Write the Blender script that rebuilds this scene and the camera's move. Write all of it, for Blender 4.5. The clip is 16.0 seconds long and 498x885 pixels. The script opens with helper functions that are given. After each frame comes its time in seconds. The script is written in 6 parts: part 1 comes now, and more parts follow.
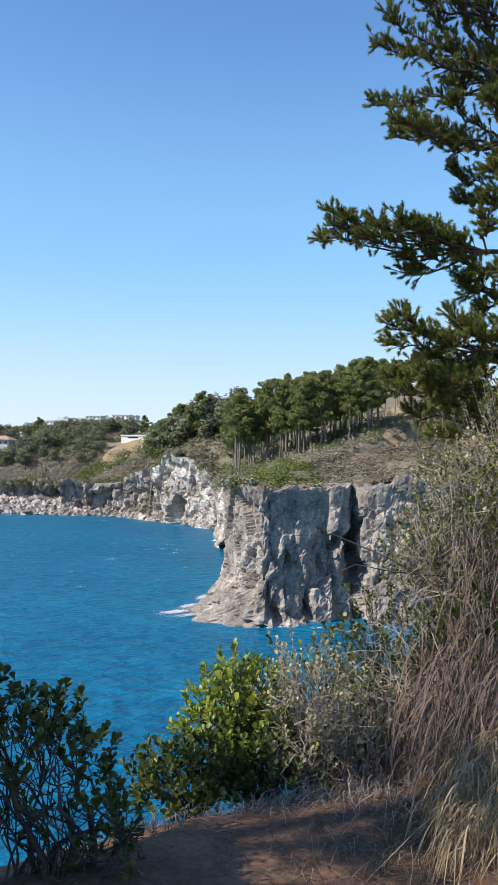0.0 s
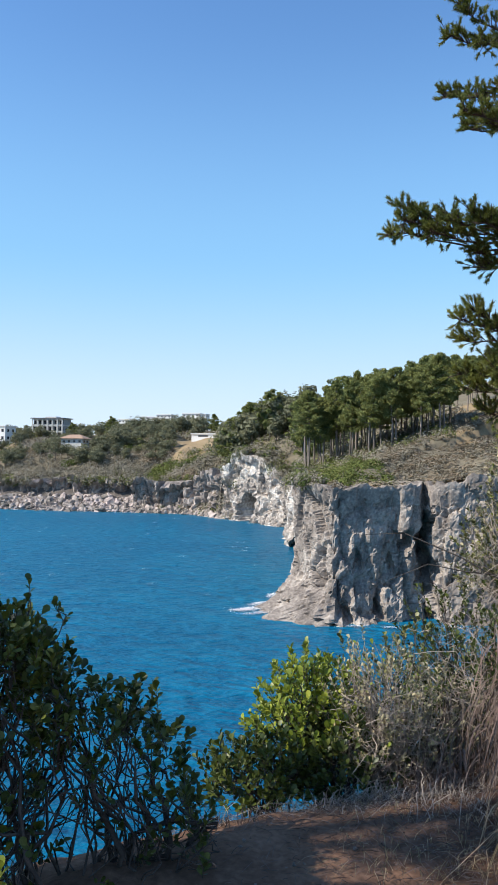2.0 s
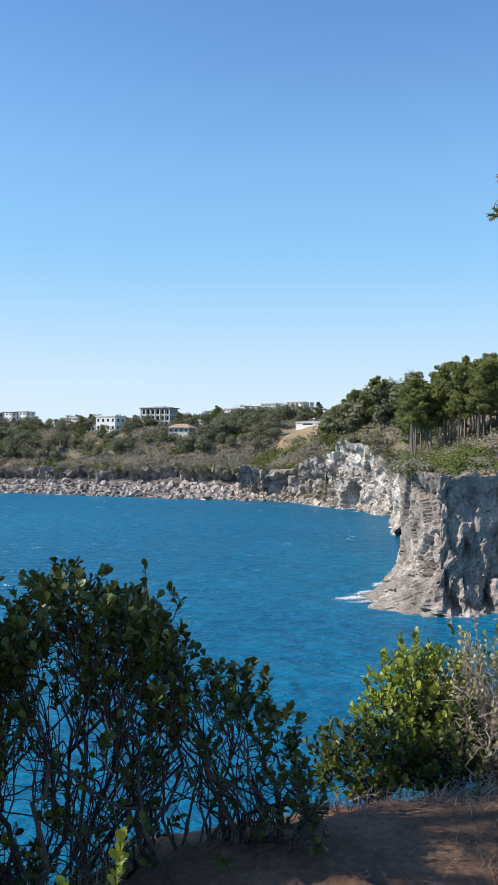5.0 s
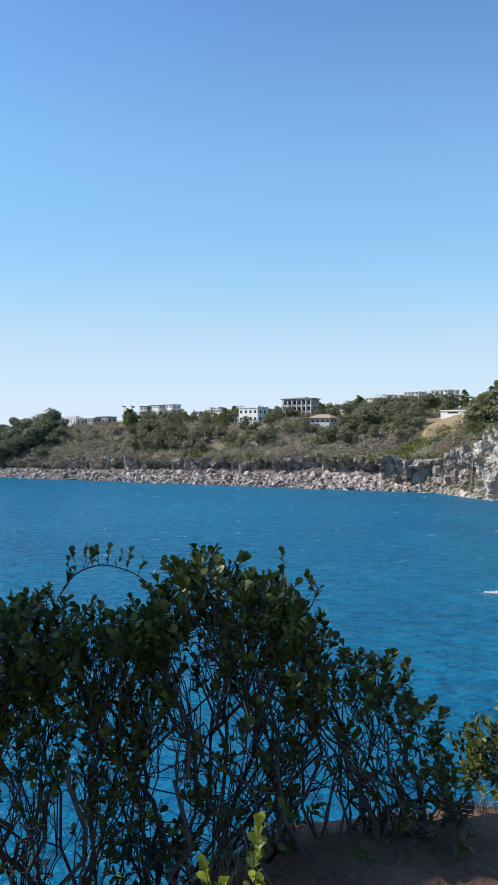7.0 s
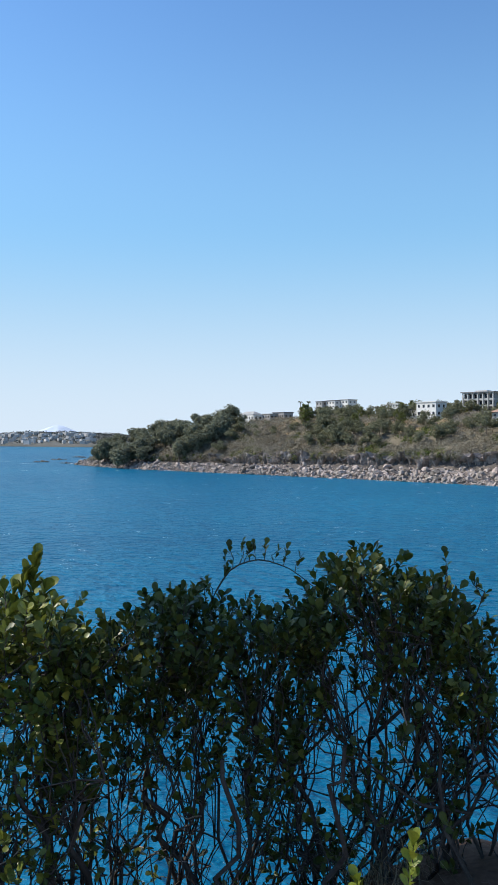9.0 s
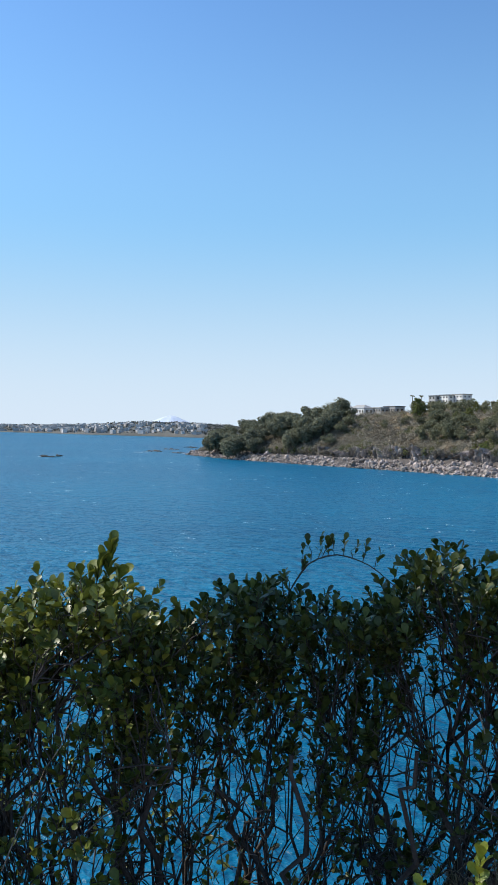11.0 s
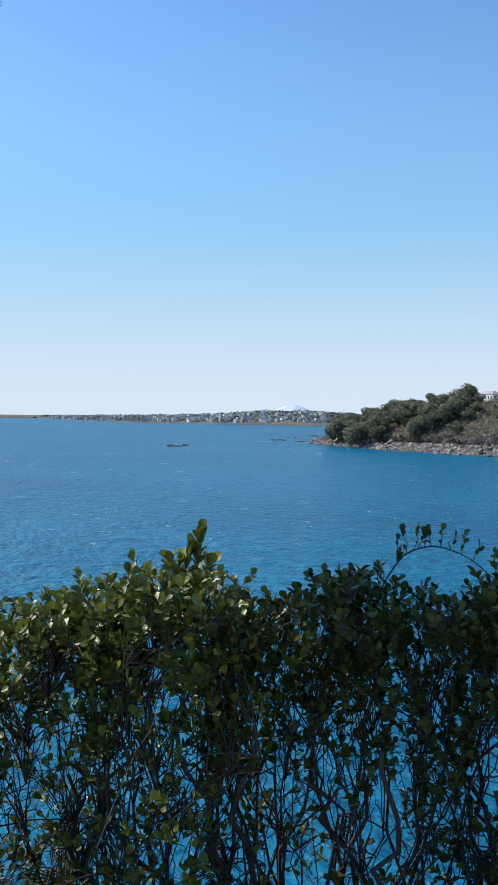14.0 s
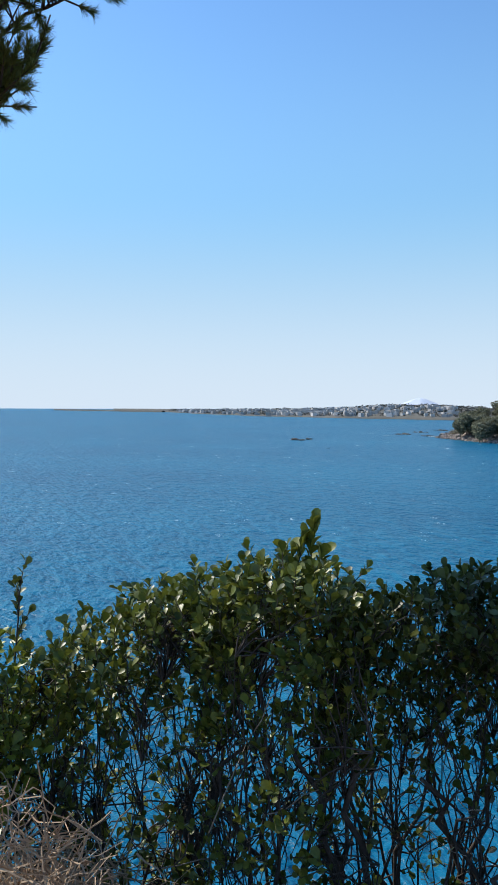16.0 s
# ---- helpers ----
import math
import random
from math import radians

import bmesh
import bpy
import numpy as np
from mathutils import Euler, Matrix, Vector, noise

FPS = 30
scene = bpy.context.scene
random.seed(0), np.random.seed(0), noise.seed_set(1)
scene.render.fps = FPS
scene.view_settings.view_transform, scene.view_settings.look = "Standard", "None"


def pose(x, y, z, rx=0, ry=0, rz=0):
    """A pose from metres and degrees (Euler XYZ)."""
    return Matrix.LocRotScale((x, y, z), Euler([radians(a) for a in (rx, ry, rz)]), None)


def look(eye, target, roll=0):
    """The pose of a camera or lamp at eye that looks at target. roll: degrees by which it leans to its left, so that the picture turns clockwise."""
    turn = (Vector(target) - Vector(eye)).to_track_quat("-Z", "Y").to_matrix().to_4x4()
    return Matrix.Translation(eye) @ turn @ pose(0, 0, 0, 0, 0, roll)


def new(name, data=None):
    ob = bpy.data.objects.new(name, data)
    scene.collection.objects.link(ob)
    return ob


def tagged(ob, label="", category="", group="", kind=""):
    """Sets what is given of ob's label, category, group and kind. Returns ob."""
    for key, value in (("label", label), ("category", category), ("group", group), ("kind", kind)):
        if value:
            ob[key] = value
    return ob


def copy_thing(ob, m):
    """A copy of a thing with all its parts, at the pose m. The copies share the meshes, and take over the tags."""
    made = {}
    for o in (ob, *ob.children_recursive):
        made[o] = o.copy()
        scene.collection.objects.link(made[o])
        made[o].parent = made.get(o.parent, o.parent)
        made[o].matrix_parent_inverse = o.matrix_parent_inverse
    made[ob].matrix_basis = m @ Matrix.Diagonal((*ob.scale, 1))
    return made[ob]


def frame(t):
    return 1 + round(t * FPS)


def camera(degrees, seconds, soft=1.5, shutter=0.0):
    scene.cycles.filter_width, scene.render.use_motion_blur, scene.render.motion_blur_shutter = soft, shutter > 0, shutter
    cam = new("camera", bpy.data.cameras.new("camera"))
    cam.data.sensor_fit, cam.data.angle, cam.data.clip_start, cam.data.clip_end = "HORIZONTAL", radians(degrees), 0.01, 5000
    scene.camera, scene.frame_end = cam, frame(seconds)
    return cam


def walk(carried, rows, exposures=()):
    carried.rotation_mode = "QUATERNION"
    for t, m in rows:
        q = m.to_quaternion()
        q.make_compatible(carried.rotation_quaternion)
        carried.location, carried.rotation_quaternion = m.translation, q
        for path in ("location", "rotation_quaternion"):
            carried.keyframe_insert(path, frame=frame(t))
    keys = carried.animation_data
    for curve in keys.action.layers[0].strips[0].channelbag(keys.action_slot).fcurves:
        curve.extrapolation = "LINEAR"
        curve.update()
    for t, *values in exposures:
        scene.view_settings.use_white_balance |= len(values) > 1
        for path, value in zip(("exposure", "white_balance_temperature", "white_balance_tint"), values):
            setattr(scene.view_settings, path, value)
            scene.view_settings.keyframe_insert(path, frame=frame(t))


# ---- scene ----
# ------------------------------------------------------------ camera and walk
cam = camera(34.48, 16.0, soft=1.5)
EYE = 1.5
ROWS = [
    (0.0, 0.0, 0.0, 0.0, 0.00, 1.62, -0.87),
    (0.5, 0.0, -0.019, 0.007, 1.52, 1.55, -0.84),
    (1.0, -0.002, -0.027, 0.011, 3.08, 1.40, -0.66),
    (1.5, -0.002, -0.014, 0.003, 3.71, 1.38, -0.75),
    (2.0, -0.006, -0.020, 0.004, 4.95, 1.41, -0.79),
    (2.5, -0.010, -0.051, 0.018, 6.20, 1.33, -0.90),
    (3.0, -0.014, -0.047, 0.015, 6.65, 1.23, -0.85),
    (3.5, -0.018, -0.051, 0.013, 8.18, 1.11, -0.86),
    (6.0, -0.021, -0.029, 0.000, 16.60, -0.03, -0.32),
    (6.5, -0.013, -0.019, -0.003, 19.66, -0.09, -0.23),
    (7.0, -0.009, -0.013, -0.006, 22.50, -0.26, -0.08),
    (7.5, -0.015, 0.009, -0.013, 26.01, -0.35, -0.05),
    (8.0, -0.015, 0.035, -0.011, 29.82, -0.23, 0.02),
    (8.2, -0.009, 0.047, -0.011, 31.74, -0.35, 0.02),
    (10.3, 0.041, 0.159, -0.011, 36.95, -0.87, -0.02),
    (10.5, 0.050, 0.168, -0.011, 37.96, -1.02, -0.12),
    (11.0, 0.076, 0.189, -0.013, 42.84, -1.20, -0.98),
    (11.5, 0.105, 0.219, -0.013, 45.92, -1.34, -0.96),
    (12.0, 0.130, 0.255, -0.015, 48.95, -1.54, -0.97),
    (12.5, 0.127, 0.278, -0.021, 50.91, -1.64, -0.85),
    (13.0, 0.145, 0.283, -0.017, 51.20, -1.76, -0.57),
    (13.5, 0.150, 0.294, -0.011, 51.30, -1.86, -0.34),
    (14.0, 0.131, 0.294, -0.013, 51.58, -2.11, -0.33),
    (14.5, 0.115, 0.293, -0.014, 52.17, -2.23, -0.22),
    (15.0, 0.113, 0.305, -0.019, 54.83, -2.22, 0.04),
    (15.5, 0.106, 0.324, -0.027, 57.23, -2.35, -0.18),
    (16.0, 0.115, 0.344, -0.033, 60.43, -2.59, -0.26),
]
walk(cam, [(t, pose(x, y, EYE + z, 90 + pitch, roll, yaw)) for t, x, y, z, yaw, pitch, roll in ROWS],
     [(0.0, 0.34), (3.5, 0.30), (7.0, 0.18), (11.0, 0.12), (16.0, 0.10)])

# ------------------------------------------------------------ world, sun, exposure
SUN_AZ, SUN_EL = 112.0, 42.0          # degrees to the left of the first view, and above the horizon
world = bpy.data.worlds.new("sky")
scene.world = world
world.use_nodes = True
wn = world.node_tree.nodes
sky = wn.new("ShaderNodeTexSky")
sky.sky_type, sky.sun_disc = "NISHITA", False
sky.sun_elevation, sky.sun_rotation = radians(SUN_EL), radians(-SUN_AZ)
sky.altitude, sky.air_density, sky.dust_density, sky.ozone_density = 20, 1.0, 0.2, 1.6
wn["Background"].inputs["Strength"].default_value = 0.13
wl = world.node_tree.links
# clear winter air: bluer overhead, pale marine haze towards the horizon
tint, haze, middle, band, up_axis, low, co = wn.new("ShaderNodeMix"), wn.new("ShaderNodeMix"), wn.new("ShaderNodeMix"), wn.new("ShaderNodeMapRange"), wn.new("ShaderNodeSeparateXYZ"), wn.new("ShaderNodeMapRange"), wn.new("ShaderNodeTexCoord")
tint.data_type = haze.data_type = middle.data_type = "RGBA"
tint.blend_type = "MULTIPLY"
tint.inputs["Factor"].default_value = 1.0
tint.inputs["B"].default_value = (0.79, 1.11, 1.37, 1)
haze.inputs["B"].default_value = (4.9, 5.75, 6.7, 1)
# pale cyan belt of sky between the deep blue and the haze
middle.inputs["B"].default_value = (2.05, 4.1, 5.95, 1)
band.interpolation_type = low.interpolation_type = "SMOOTHSTEP"
band.inputs["From Min"].default_value, band.inputs["From Max"].default_value = 0.10, 0.52
band.inputs["To Min"].default_value, band.inputs["To Max"].default_value = 0.85, 0.0
low.inputs["From Min"].default_value, low.inputs["From Max"].default_value = -0.02, 0.26
low.inputs["To Min"].default_value, low.inputs["To Max"].default_value = 0.985, 0.0
wl.new(co.outputs["Generated"], up_axis.inputs["Vector"])
wl.new(up_axis.outputs["Z"], low.inputs["Value"])
wl.new(sky.outputs["Color"], tint.inputs["A"])
wl.new(tint.outputs["Result"], middle.inputs["A"])
wl.new(up_axis.outputs["Z"], band.inputs["Value"])
wl.new(band.outputs["Result"], middle.inputs["Factor"])
wl.new(middle.outputs["Result"], haze.inputs["A"])
wl.new(low.outputs["Result"], haze.inputs["Factor"])
wl.new(haze.outputs["Result"], wn["Background"].inputs["Color"])
sun = new("sun", bpy.data.lights.new("sun", "SUN"))
sun.data.energy, sun.data.angle, sun.data.color = 5.0, radians(0.53), (1.0, 0.93, 0.82)
to_sun = Vector((-math.sin(radians(SUN_AZ)) * math.cos(radians(SUN_EL)),
                 math.cos(radians(SUN_AZ)) * math.cos(radians(SUN_EL)), math.sin(radians(SUN_EL))))
sun.matrix_world = look(to_sun * 50, (0, 0, 0))

# ------------------------------------------------------------ materials


def surface(name, colours, scale=1.0, rough=0.8, bump=0.3, fine=8.0, vary=0.0, island=0.0, through_light=0.0,
            gloss=0.5, stretch=(1, 1, 1), contrast=0.25, cell=0.0, bump_size=None):
    """A procedural material: colours blended by noise at two scales, relief, and a random value per object or island."""
    m = bpy.data.materials.new(name)
    m.use_nodes = True
    n, l = m.node_tree.nodes, m.node_tree.links
    bsdf = n["Principled BSDF"]
    co, mp = n.new("ShaderNodeTexCoord"), n.new("ShaderNodeMapping")
    mp.inputs["Scale"].default_value = stretch
    l.new(co.outputs["Object"], mp.inputs["Vector"])
    a, b = n.new("ShaderNodeTexNoise"), n.new("ShaderNodeTexNoise")
    for node, s, d in ((a, scale, 4), (b, scale * fine, 5)):
        node.inputs["Scale"].default_value, node.inputs["Detail"].default_value = s, d
        l.new(mp.outputs["Vector"], node.inputs["Vector"])
    mix = n.new("ShaderNodeMix")
    mix.data_type = "FLOAT"
    mix.inputs["Factor"].default_value = 0.4
    l.new(a.outputs["Fac"], mix.inputs["A"]), l.new(b.outputs["Fac"], mix.inputs["B"])
    ramp = n.new("ShaderNodeValToRGB")
    el = ramp.color_ramp.elements
    while len(el) < len(colours):
        el.new(0.5)
    for i, c in enumerate(colours):
        el[i].position = 0.5 - contrast + 2 * contrast * i / max(1, len(colours) - 1)
        el[i].color = (*c, 1)
    l.new(mix.outputs["Result"], ramp.inputs["Fac"])
    colour = ramp.outputs["Color"]
    if vary or island:
        hsv = n.new("ShaderNodeHueSaturation")
        src = n.new("ShaderNodeNewGeometry").outputs["Random Per Island"] if island else n.new("ShaderNodeObjectInfo").outputs["Random"]
        amount = island or vary
        rng = n.new("ShaderNodeMapRange")
        rng.inputs["To Min"].default_value, rng.inputs["To Max"].default_value = 1 - amount, 1 + amount
        l.new(src, rng.inputs["Value"]), l.new(rng.outputs["Result"], hsv.inputs["Value"])
        hue = n.new("ShaderNodeMapRange")
        hue.inputs["To Min"].default_value, hue.inputs["To Max"].default_value = 0.5 + 0.04 * amount, 0.5 - 0.04 * amount
        l.new(src, hue.inputs["Value"]), l.new(hue.outputs["Result"], hsv.inputs["Hue"])
        l.new(colour, hsv.inputs["Color"])
        colour = hsv.outputs["Color"]
    l.new(colour, bsdf.inputs["Base Color"])
    bsdf.inputs["Roughness"].default_value = rough
    bsdf.inputs["Specular IOR Level"].default_value = gloss
    if bump:
        bp = n.new("ShaderNodeBump")
        bp.inputs["Strength"].default_value = bump
        bp.inputs["Distance"].default_value = bump_size or 0.25 / (scale * fine) * 4
        h = mix.outputs["Result"]
        if cell:
            vo = n.new("ShaderNodeTexVoronoi")
            vo.feature = "DISTANCE_TO_EDGE"
            vo.inputs["Scale"].default_value = cell
            l.new(mp.outputs["Vector"], vo.inputs["Vector"])
            mr = n.new("ShaderNodeMapRange")
            mr.inputs["From Max"].default_value = 0.12
            l.new(vo.outputs["Distance"], mr.inputs["Value"])
            ad = n.new("ShaderNodeMath")
            ad.operation = "MULTIPLY_ADD"
            ad.inputs[1].default_value = 0.5
            l.new(mr.outputs["Result"], ad.inputs[0]), l.new(h, ad.inputs[2])
            h = ad.outputs[0]
        l.new(h, bp.inputs["Height"]), l.new(bp.outputs["Normal"], bsdf.inputs["Normal"])
    if through_light:
        tr, mx, out = n.new("ShaderNodeBsdfTranslucent"), n.new("ShaderNodeMixShader"), n["Material Output"]
        mx.inputs["Fac"].default_value = through_light
        l.new(colour, tr.inputs["Color"]), l.new(bsdf.outputs["BSDF"], mx.inputs[1]), l.new(tr.outputs["BSDF"], mx.inputs[2])
        l.new(mx.outputs["Shader"], out.inputs["Surface"])
    return m


ROCK = surface("basalt", [(0.11, 0.094, 0.082), (0.275, 0.236, 0.204), (0.51, 0.448, 0.385)], 0.3, 0.9, 0.8, 9, bump_size=0.22, contrast=0.17, gloss=0.15)
ROCK_DARK = surface("dark_basalt", [(0.05, 0.044, 0.042), (0.115, 0.10, 0.09), (0.21, 0.18, 0.155)], 0.25, 0.9, 0.6, 9, cell=0.5, bump_size=0.3, contrast=0.2, gloss=0.2)
ROCK_SPUR = surface("broken_basalt", [(0.14, 0.12, 0.106), (0.33, 0.28, 0.245), (0.52, 0.45, 0.395)], 0.22, 0.9, 0.8, 9, bump_size=0.3, contrast=0.17, gloss=0.15)
ROCK_WHITE = surface("stained_basalt", [(0.13, 0.112, 0.098), (0.40, 0.35, 0.305), (0.78, 0.73, 0.66)], 0.14, 0.9, 0.8, 9, bump_size=0.35, contrast=0.15, gloss=0.15)
ROCK_SHORE = surface("shore_boulders", [(0.18, 0.157, 0.14), (0.33, 0.288, 0.255), (0.49, 0.435, 0.39)], 0.35, 0.9, 0.5, 6, bump_size=0.3, contrast=0.22, vary=0.5, gloss=0.2)
LAND = surface("scrub_soil", [(0.11, 0.095, 0.065), (0.175, 0.15, 0.105), (0.25, 0.21, 0.15)], 0.05, 0.95, 0.6, 14, bump_size=0.6, gloss=0.1)
DRY_FIELD = surface("dry_field", [(0.19, 0.14, 0.08), (0.29, 0.215, 0.125), (0.36, 0.27, 0.17)], 0.12, 0.95, 0.5, 10, bump_size=0.3, gloss=0.1)
# scrub colour lightened and greyed to carry some aerial haze
SCRUB = surface("scrub", [(0.18, 0.163, 0.122), (0.275, 0.247, 0.185), (0.38, 0.335, 0.262)], 0.06, 0.85, 0, 20, island=0.2, through_light=0.12, gloss=0.15, contrast=0.18)
SCRUB_GREEN = surface("green_scrub", [(0.075, 0.10, 0.025), (0.125, 0.15, 0.04), (0.19, 0.20, 0.06)], 0.08, 0.8, 0, 20, island=0.35, through_light=0.15, gloss=0.2, contrast=0.2)
SCRUB_DRY = surface("dry_scrub", [(0.20, 0.155, 0.105), (0.29, 0.23, 0.16), (0.38, 0.31, 0.21)], 0.08, 0.9, 0, 20, island=0.18, through_light=0.1, gloss=0.1)
NEEDLES_FAR = surface("far_pine_needles", [(0.14, 0.158, 0.055), (0.22, 0.24, 0.082), (0.30, 0.31, 0.115)], 0.3, 0.75, 0, 8, island=0.4, through_light=0.3, gloss=0.2)
TREE_LEAF = surface("far_tree_leaves", [(0.135, 0.14, 0.085), (0.205, 0.208, 0.125), (0.29, 0.278, 0.175)], 0.2, 0.8, 0, 8, island=0.4, through_light=0.35, gloss=0.2)
# haze over the western point is mixed into this pale grey-green
TREE_DARK = surface("dark_pine_leaves", [(0.135, 0.143, 0.098), (0.205, 0.213, 0.142), (0.285, 0.283, 0.19)], 0.2, 0.8, 0, 8, island=0.25, through_light=0.3, gloss=0.2)
FAR_LAND = surface("far_land", [(0.085, 0.09, 0.08), (0.13, 0.13, 0.115), (0.18, 0.175, 0.16)], 0.01, 0.95, 0, 12, gloss=0.1)
BARK_FAR = surface("pale_bark", [(0.11, 0.09, 0.078), (0.20, 0.17, 0.145), (0.30, 0.26, 0.22)], 0.8, 0.9, 0.3, 6, vary=0.25, gloss=0.2)
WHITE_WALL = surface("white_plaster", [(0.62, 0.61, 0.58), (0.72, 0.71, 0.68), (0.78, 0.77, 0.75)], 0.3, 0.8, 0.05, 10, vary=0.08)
GREY_WALL = surface("grey_plaster", [(0.26, 0.26, 0.26), (0.34, 0.34, 0.33), (0.42, 0.41, 0.40)], 0.3, 0.8, 0.05, 10)
PALE_WALL = surface("pale_concrete", [(0.42, 0.41, 0.39), (0.52, 0.51, 0.49), (0.62, 0.61, 0.59)], 0.3, 0.8, 0.05, 10)
ROOF_GREY = surface("weathered_roof", [(0.14, 0.14, 0.15), (0.20, 0.20, 0.21), (0.27, 0.27, 0.28)], 0.8, 0.8, 0.1, 8)
TAN_WALL = surface("tan_plaster", [(0.36, 0.27, 0.19), (0.45, 0.34, 0.24), (0.52, 0.41, 0.30)], 0.3, 0.8, 0.05, 10)
ROOF_TILE = surface("clay_roof", [(0.26, 0.16, 0.11), (0.36, 0.235, 0.165), (0.44, 0.31, 0.23)], 0.8, 0.8, 0.2, 8)
ROOF_DARK = surface("dark_roof", [(0.06, 0.06, 0.065), (0.10, 0.10, 0.105), (0.14, 0.14, 0.15)], 0.8, 0.7, 0.1, 8)
WINDOW_DARK = surface("window_glass", [(0.02, 0.024, 0.03), (0.035, 0.04, 0.05)], 0.5, 0.12, 0, 4, gloss=0.6)
NET_GREEN = surface("green_net", [(0.01, 0.10, 0.06), (0.02, 0.17, 0.10)], 1.0, 0.7, 0.2, 6)
FOAM = surface("foam", [(0.62, 0.66, 0.68), (0.78, 0.80, 0.82), (0.9, 0.91, 0.92)], 1.5, 0.7, 0.4, 5, bump_size=0.1)
SOIL = surface("red_soil", [(0.06, 0.034, 0.022), (0.155, 0.088, 0.057), (0.27, 0.163, 0.108)], 2.1, 0.95, 1.0, 16, bump_size=0.02, gloss=0.12, contrast=0.22)
PEBBLE = surface("pebble", [(0.08, 0.065, 0.055), (0.16, 0.13, 0.11), (0.24, 0.20, 0.17)], 20, 0.9, 0.4, 5, vary=0.35, bump_size=0.004)
GRASS_DRY = surface("dry_grass", [(0.17, 0.125, 0.07), (0.29, 0.22, 0.13), (0.42, 0.33, 0.21)], 6, 0.8, 0, 6, island=0.4, through_light=0.2, gloss=0.25)
GRASS_GREY = surface("grey_dead_stalks", [(0.075, 0.052, 0.042), (0.135, 0.098, 0.08), (0.23, 0.175, 0.14)], 6, 0.85, 0, 6, island=0.4, through_light=0.12, gloss=0.2)
STEM = surface("shrub_stem", [(0.035, 0.028, 0.024), (0.07, 0.058, 0.05), (0.13, 0.11, 0.094)], 14, 0.85, 0.4, 7, bump_size=0.003, gloss=0.25)
TWIG_DRY = surface("bare_twig", [(0.19, 0.15, 0.12), (0.31, 0.255, 0.205), (0.44, 0.37, 0.30)], 14, 0.85, 0.3, 7, bump_size=0.002, gloss=0.25)
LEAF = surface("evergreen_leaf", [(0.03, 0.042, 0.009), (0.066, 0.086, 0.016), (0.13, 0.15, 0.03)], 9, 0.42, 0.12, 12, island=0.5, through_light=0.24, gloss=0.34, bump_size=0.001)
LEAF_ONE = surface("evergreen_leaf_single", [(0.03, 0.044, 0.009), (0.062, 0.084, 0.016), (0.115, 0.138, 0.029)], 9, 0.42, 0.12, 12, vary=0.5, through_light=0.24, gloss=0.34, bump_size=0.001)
LEAF_MID = surface("mid_green_leaf", [(0.055, 0.075, 0.012), (0.11, 0.138, 0.021), (0.20, 0.215, 0.037)], 9, 0.42, 0.12, 12, island=0.5, through_light=0.2, gloss=0.45, bump_size=0.001)
LEAF_MID_ONE = surface("mid_green_leaf_single", [(0.065, 0.085, 0.012), (0.13, 0.16, 0.023), (0.23, 0.24, 0.042)], 9, 0.42, 0.12, 12, vary=0.5, through_light=0.2, gloss=0.45, bump_size=0.001)
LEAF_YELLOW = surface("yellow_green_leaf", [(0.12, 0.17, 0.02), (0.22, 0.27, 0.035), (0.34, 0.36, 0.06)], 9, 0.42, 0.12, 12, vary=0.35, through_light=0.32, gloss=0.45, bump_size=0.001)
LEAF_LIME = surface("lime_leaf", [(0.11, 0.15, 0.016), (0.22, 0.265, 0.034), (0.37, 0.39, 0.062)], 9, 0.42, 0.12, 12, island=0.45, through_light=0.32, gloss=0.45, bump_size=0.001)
LEAF_BEIGE = surface("withered_leaf", [(0.18, 0.16, 0.075), (0.33, 0.29, 0.165), (0.48, 0.42, 0.27)], 9, 0.6, 0.1, 12, island=0.45, through_light=0.2, gloss=0.3, bump_size=0.001)
LEAF_OLIVE = surface("olive_leaf", [(0.075, 0.082, 0.026), (0.145, 0.145, 0.05), (0.24, 0.22, 0.09)], 9, 0.45, 0.1, 12, island=0.45, through_light=0.2, gloss=0.4, bump_size=0.001)
NEEDLES = surface("pine_needles", [(0.065, 0.085, 0.02), (0.14, 0.165, 0.036), (0.26, 0.27, 0.07)], 1.2, 0.6, 0, 8, island=0.4, through_light=0.25, gloss=0.35)
# lighter, yellower copy of NEEDLES: sunlight on the lower limbs put into the colour
NEEDLES_SUNLIT = surface("sunlit_pine_needles", [(0.09, 0.105, 0.025), (0.19, 0.205, 0.048), (0.33, 0.325, 0.09)], 1.2, 0.6, 0, 8, island=0.4, through_light=0.3, gloss=0.3)
BRAMBLE = surface("dead_bramble", [(0.21, 0.145, 0.09), (0.37, 0.265, 0.17), (0.55, 0.42, 0.29)], 14, 0.85, 0.3, 7, bump_size=0.002, gloss=0.25)
BARK = surface("pine_bark", [(0.035, 0.026, 0.021), (0.075, 0.055, 0.045), (0.13, 0.10, 0.085)], 5, 0.95, 0.9, 5, bump_size=0.03, stretch=(1, 1, 0.35), gloss=0.2)


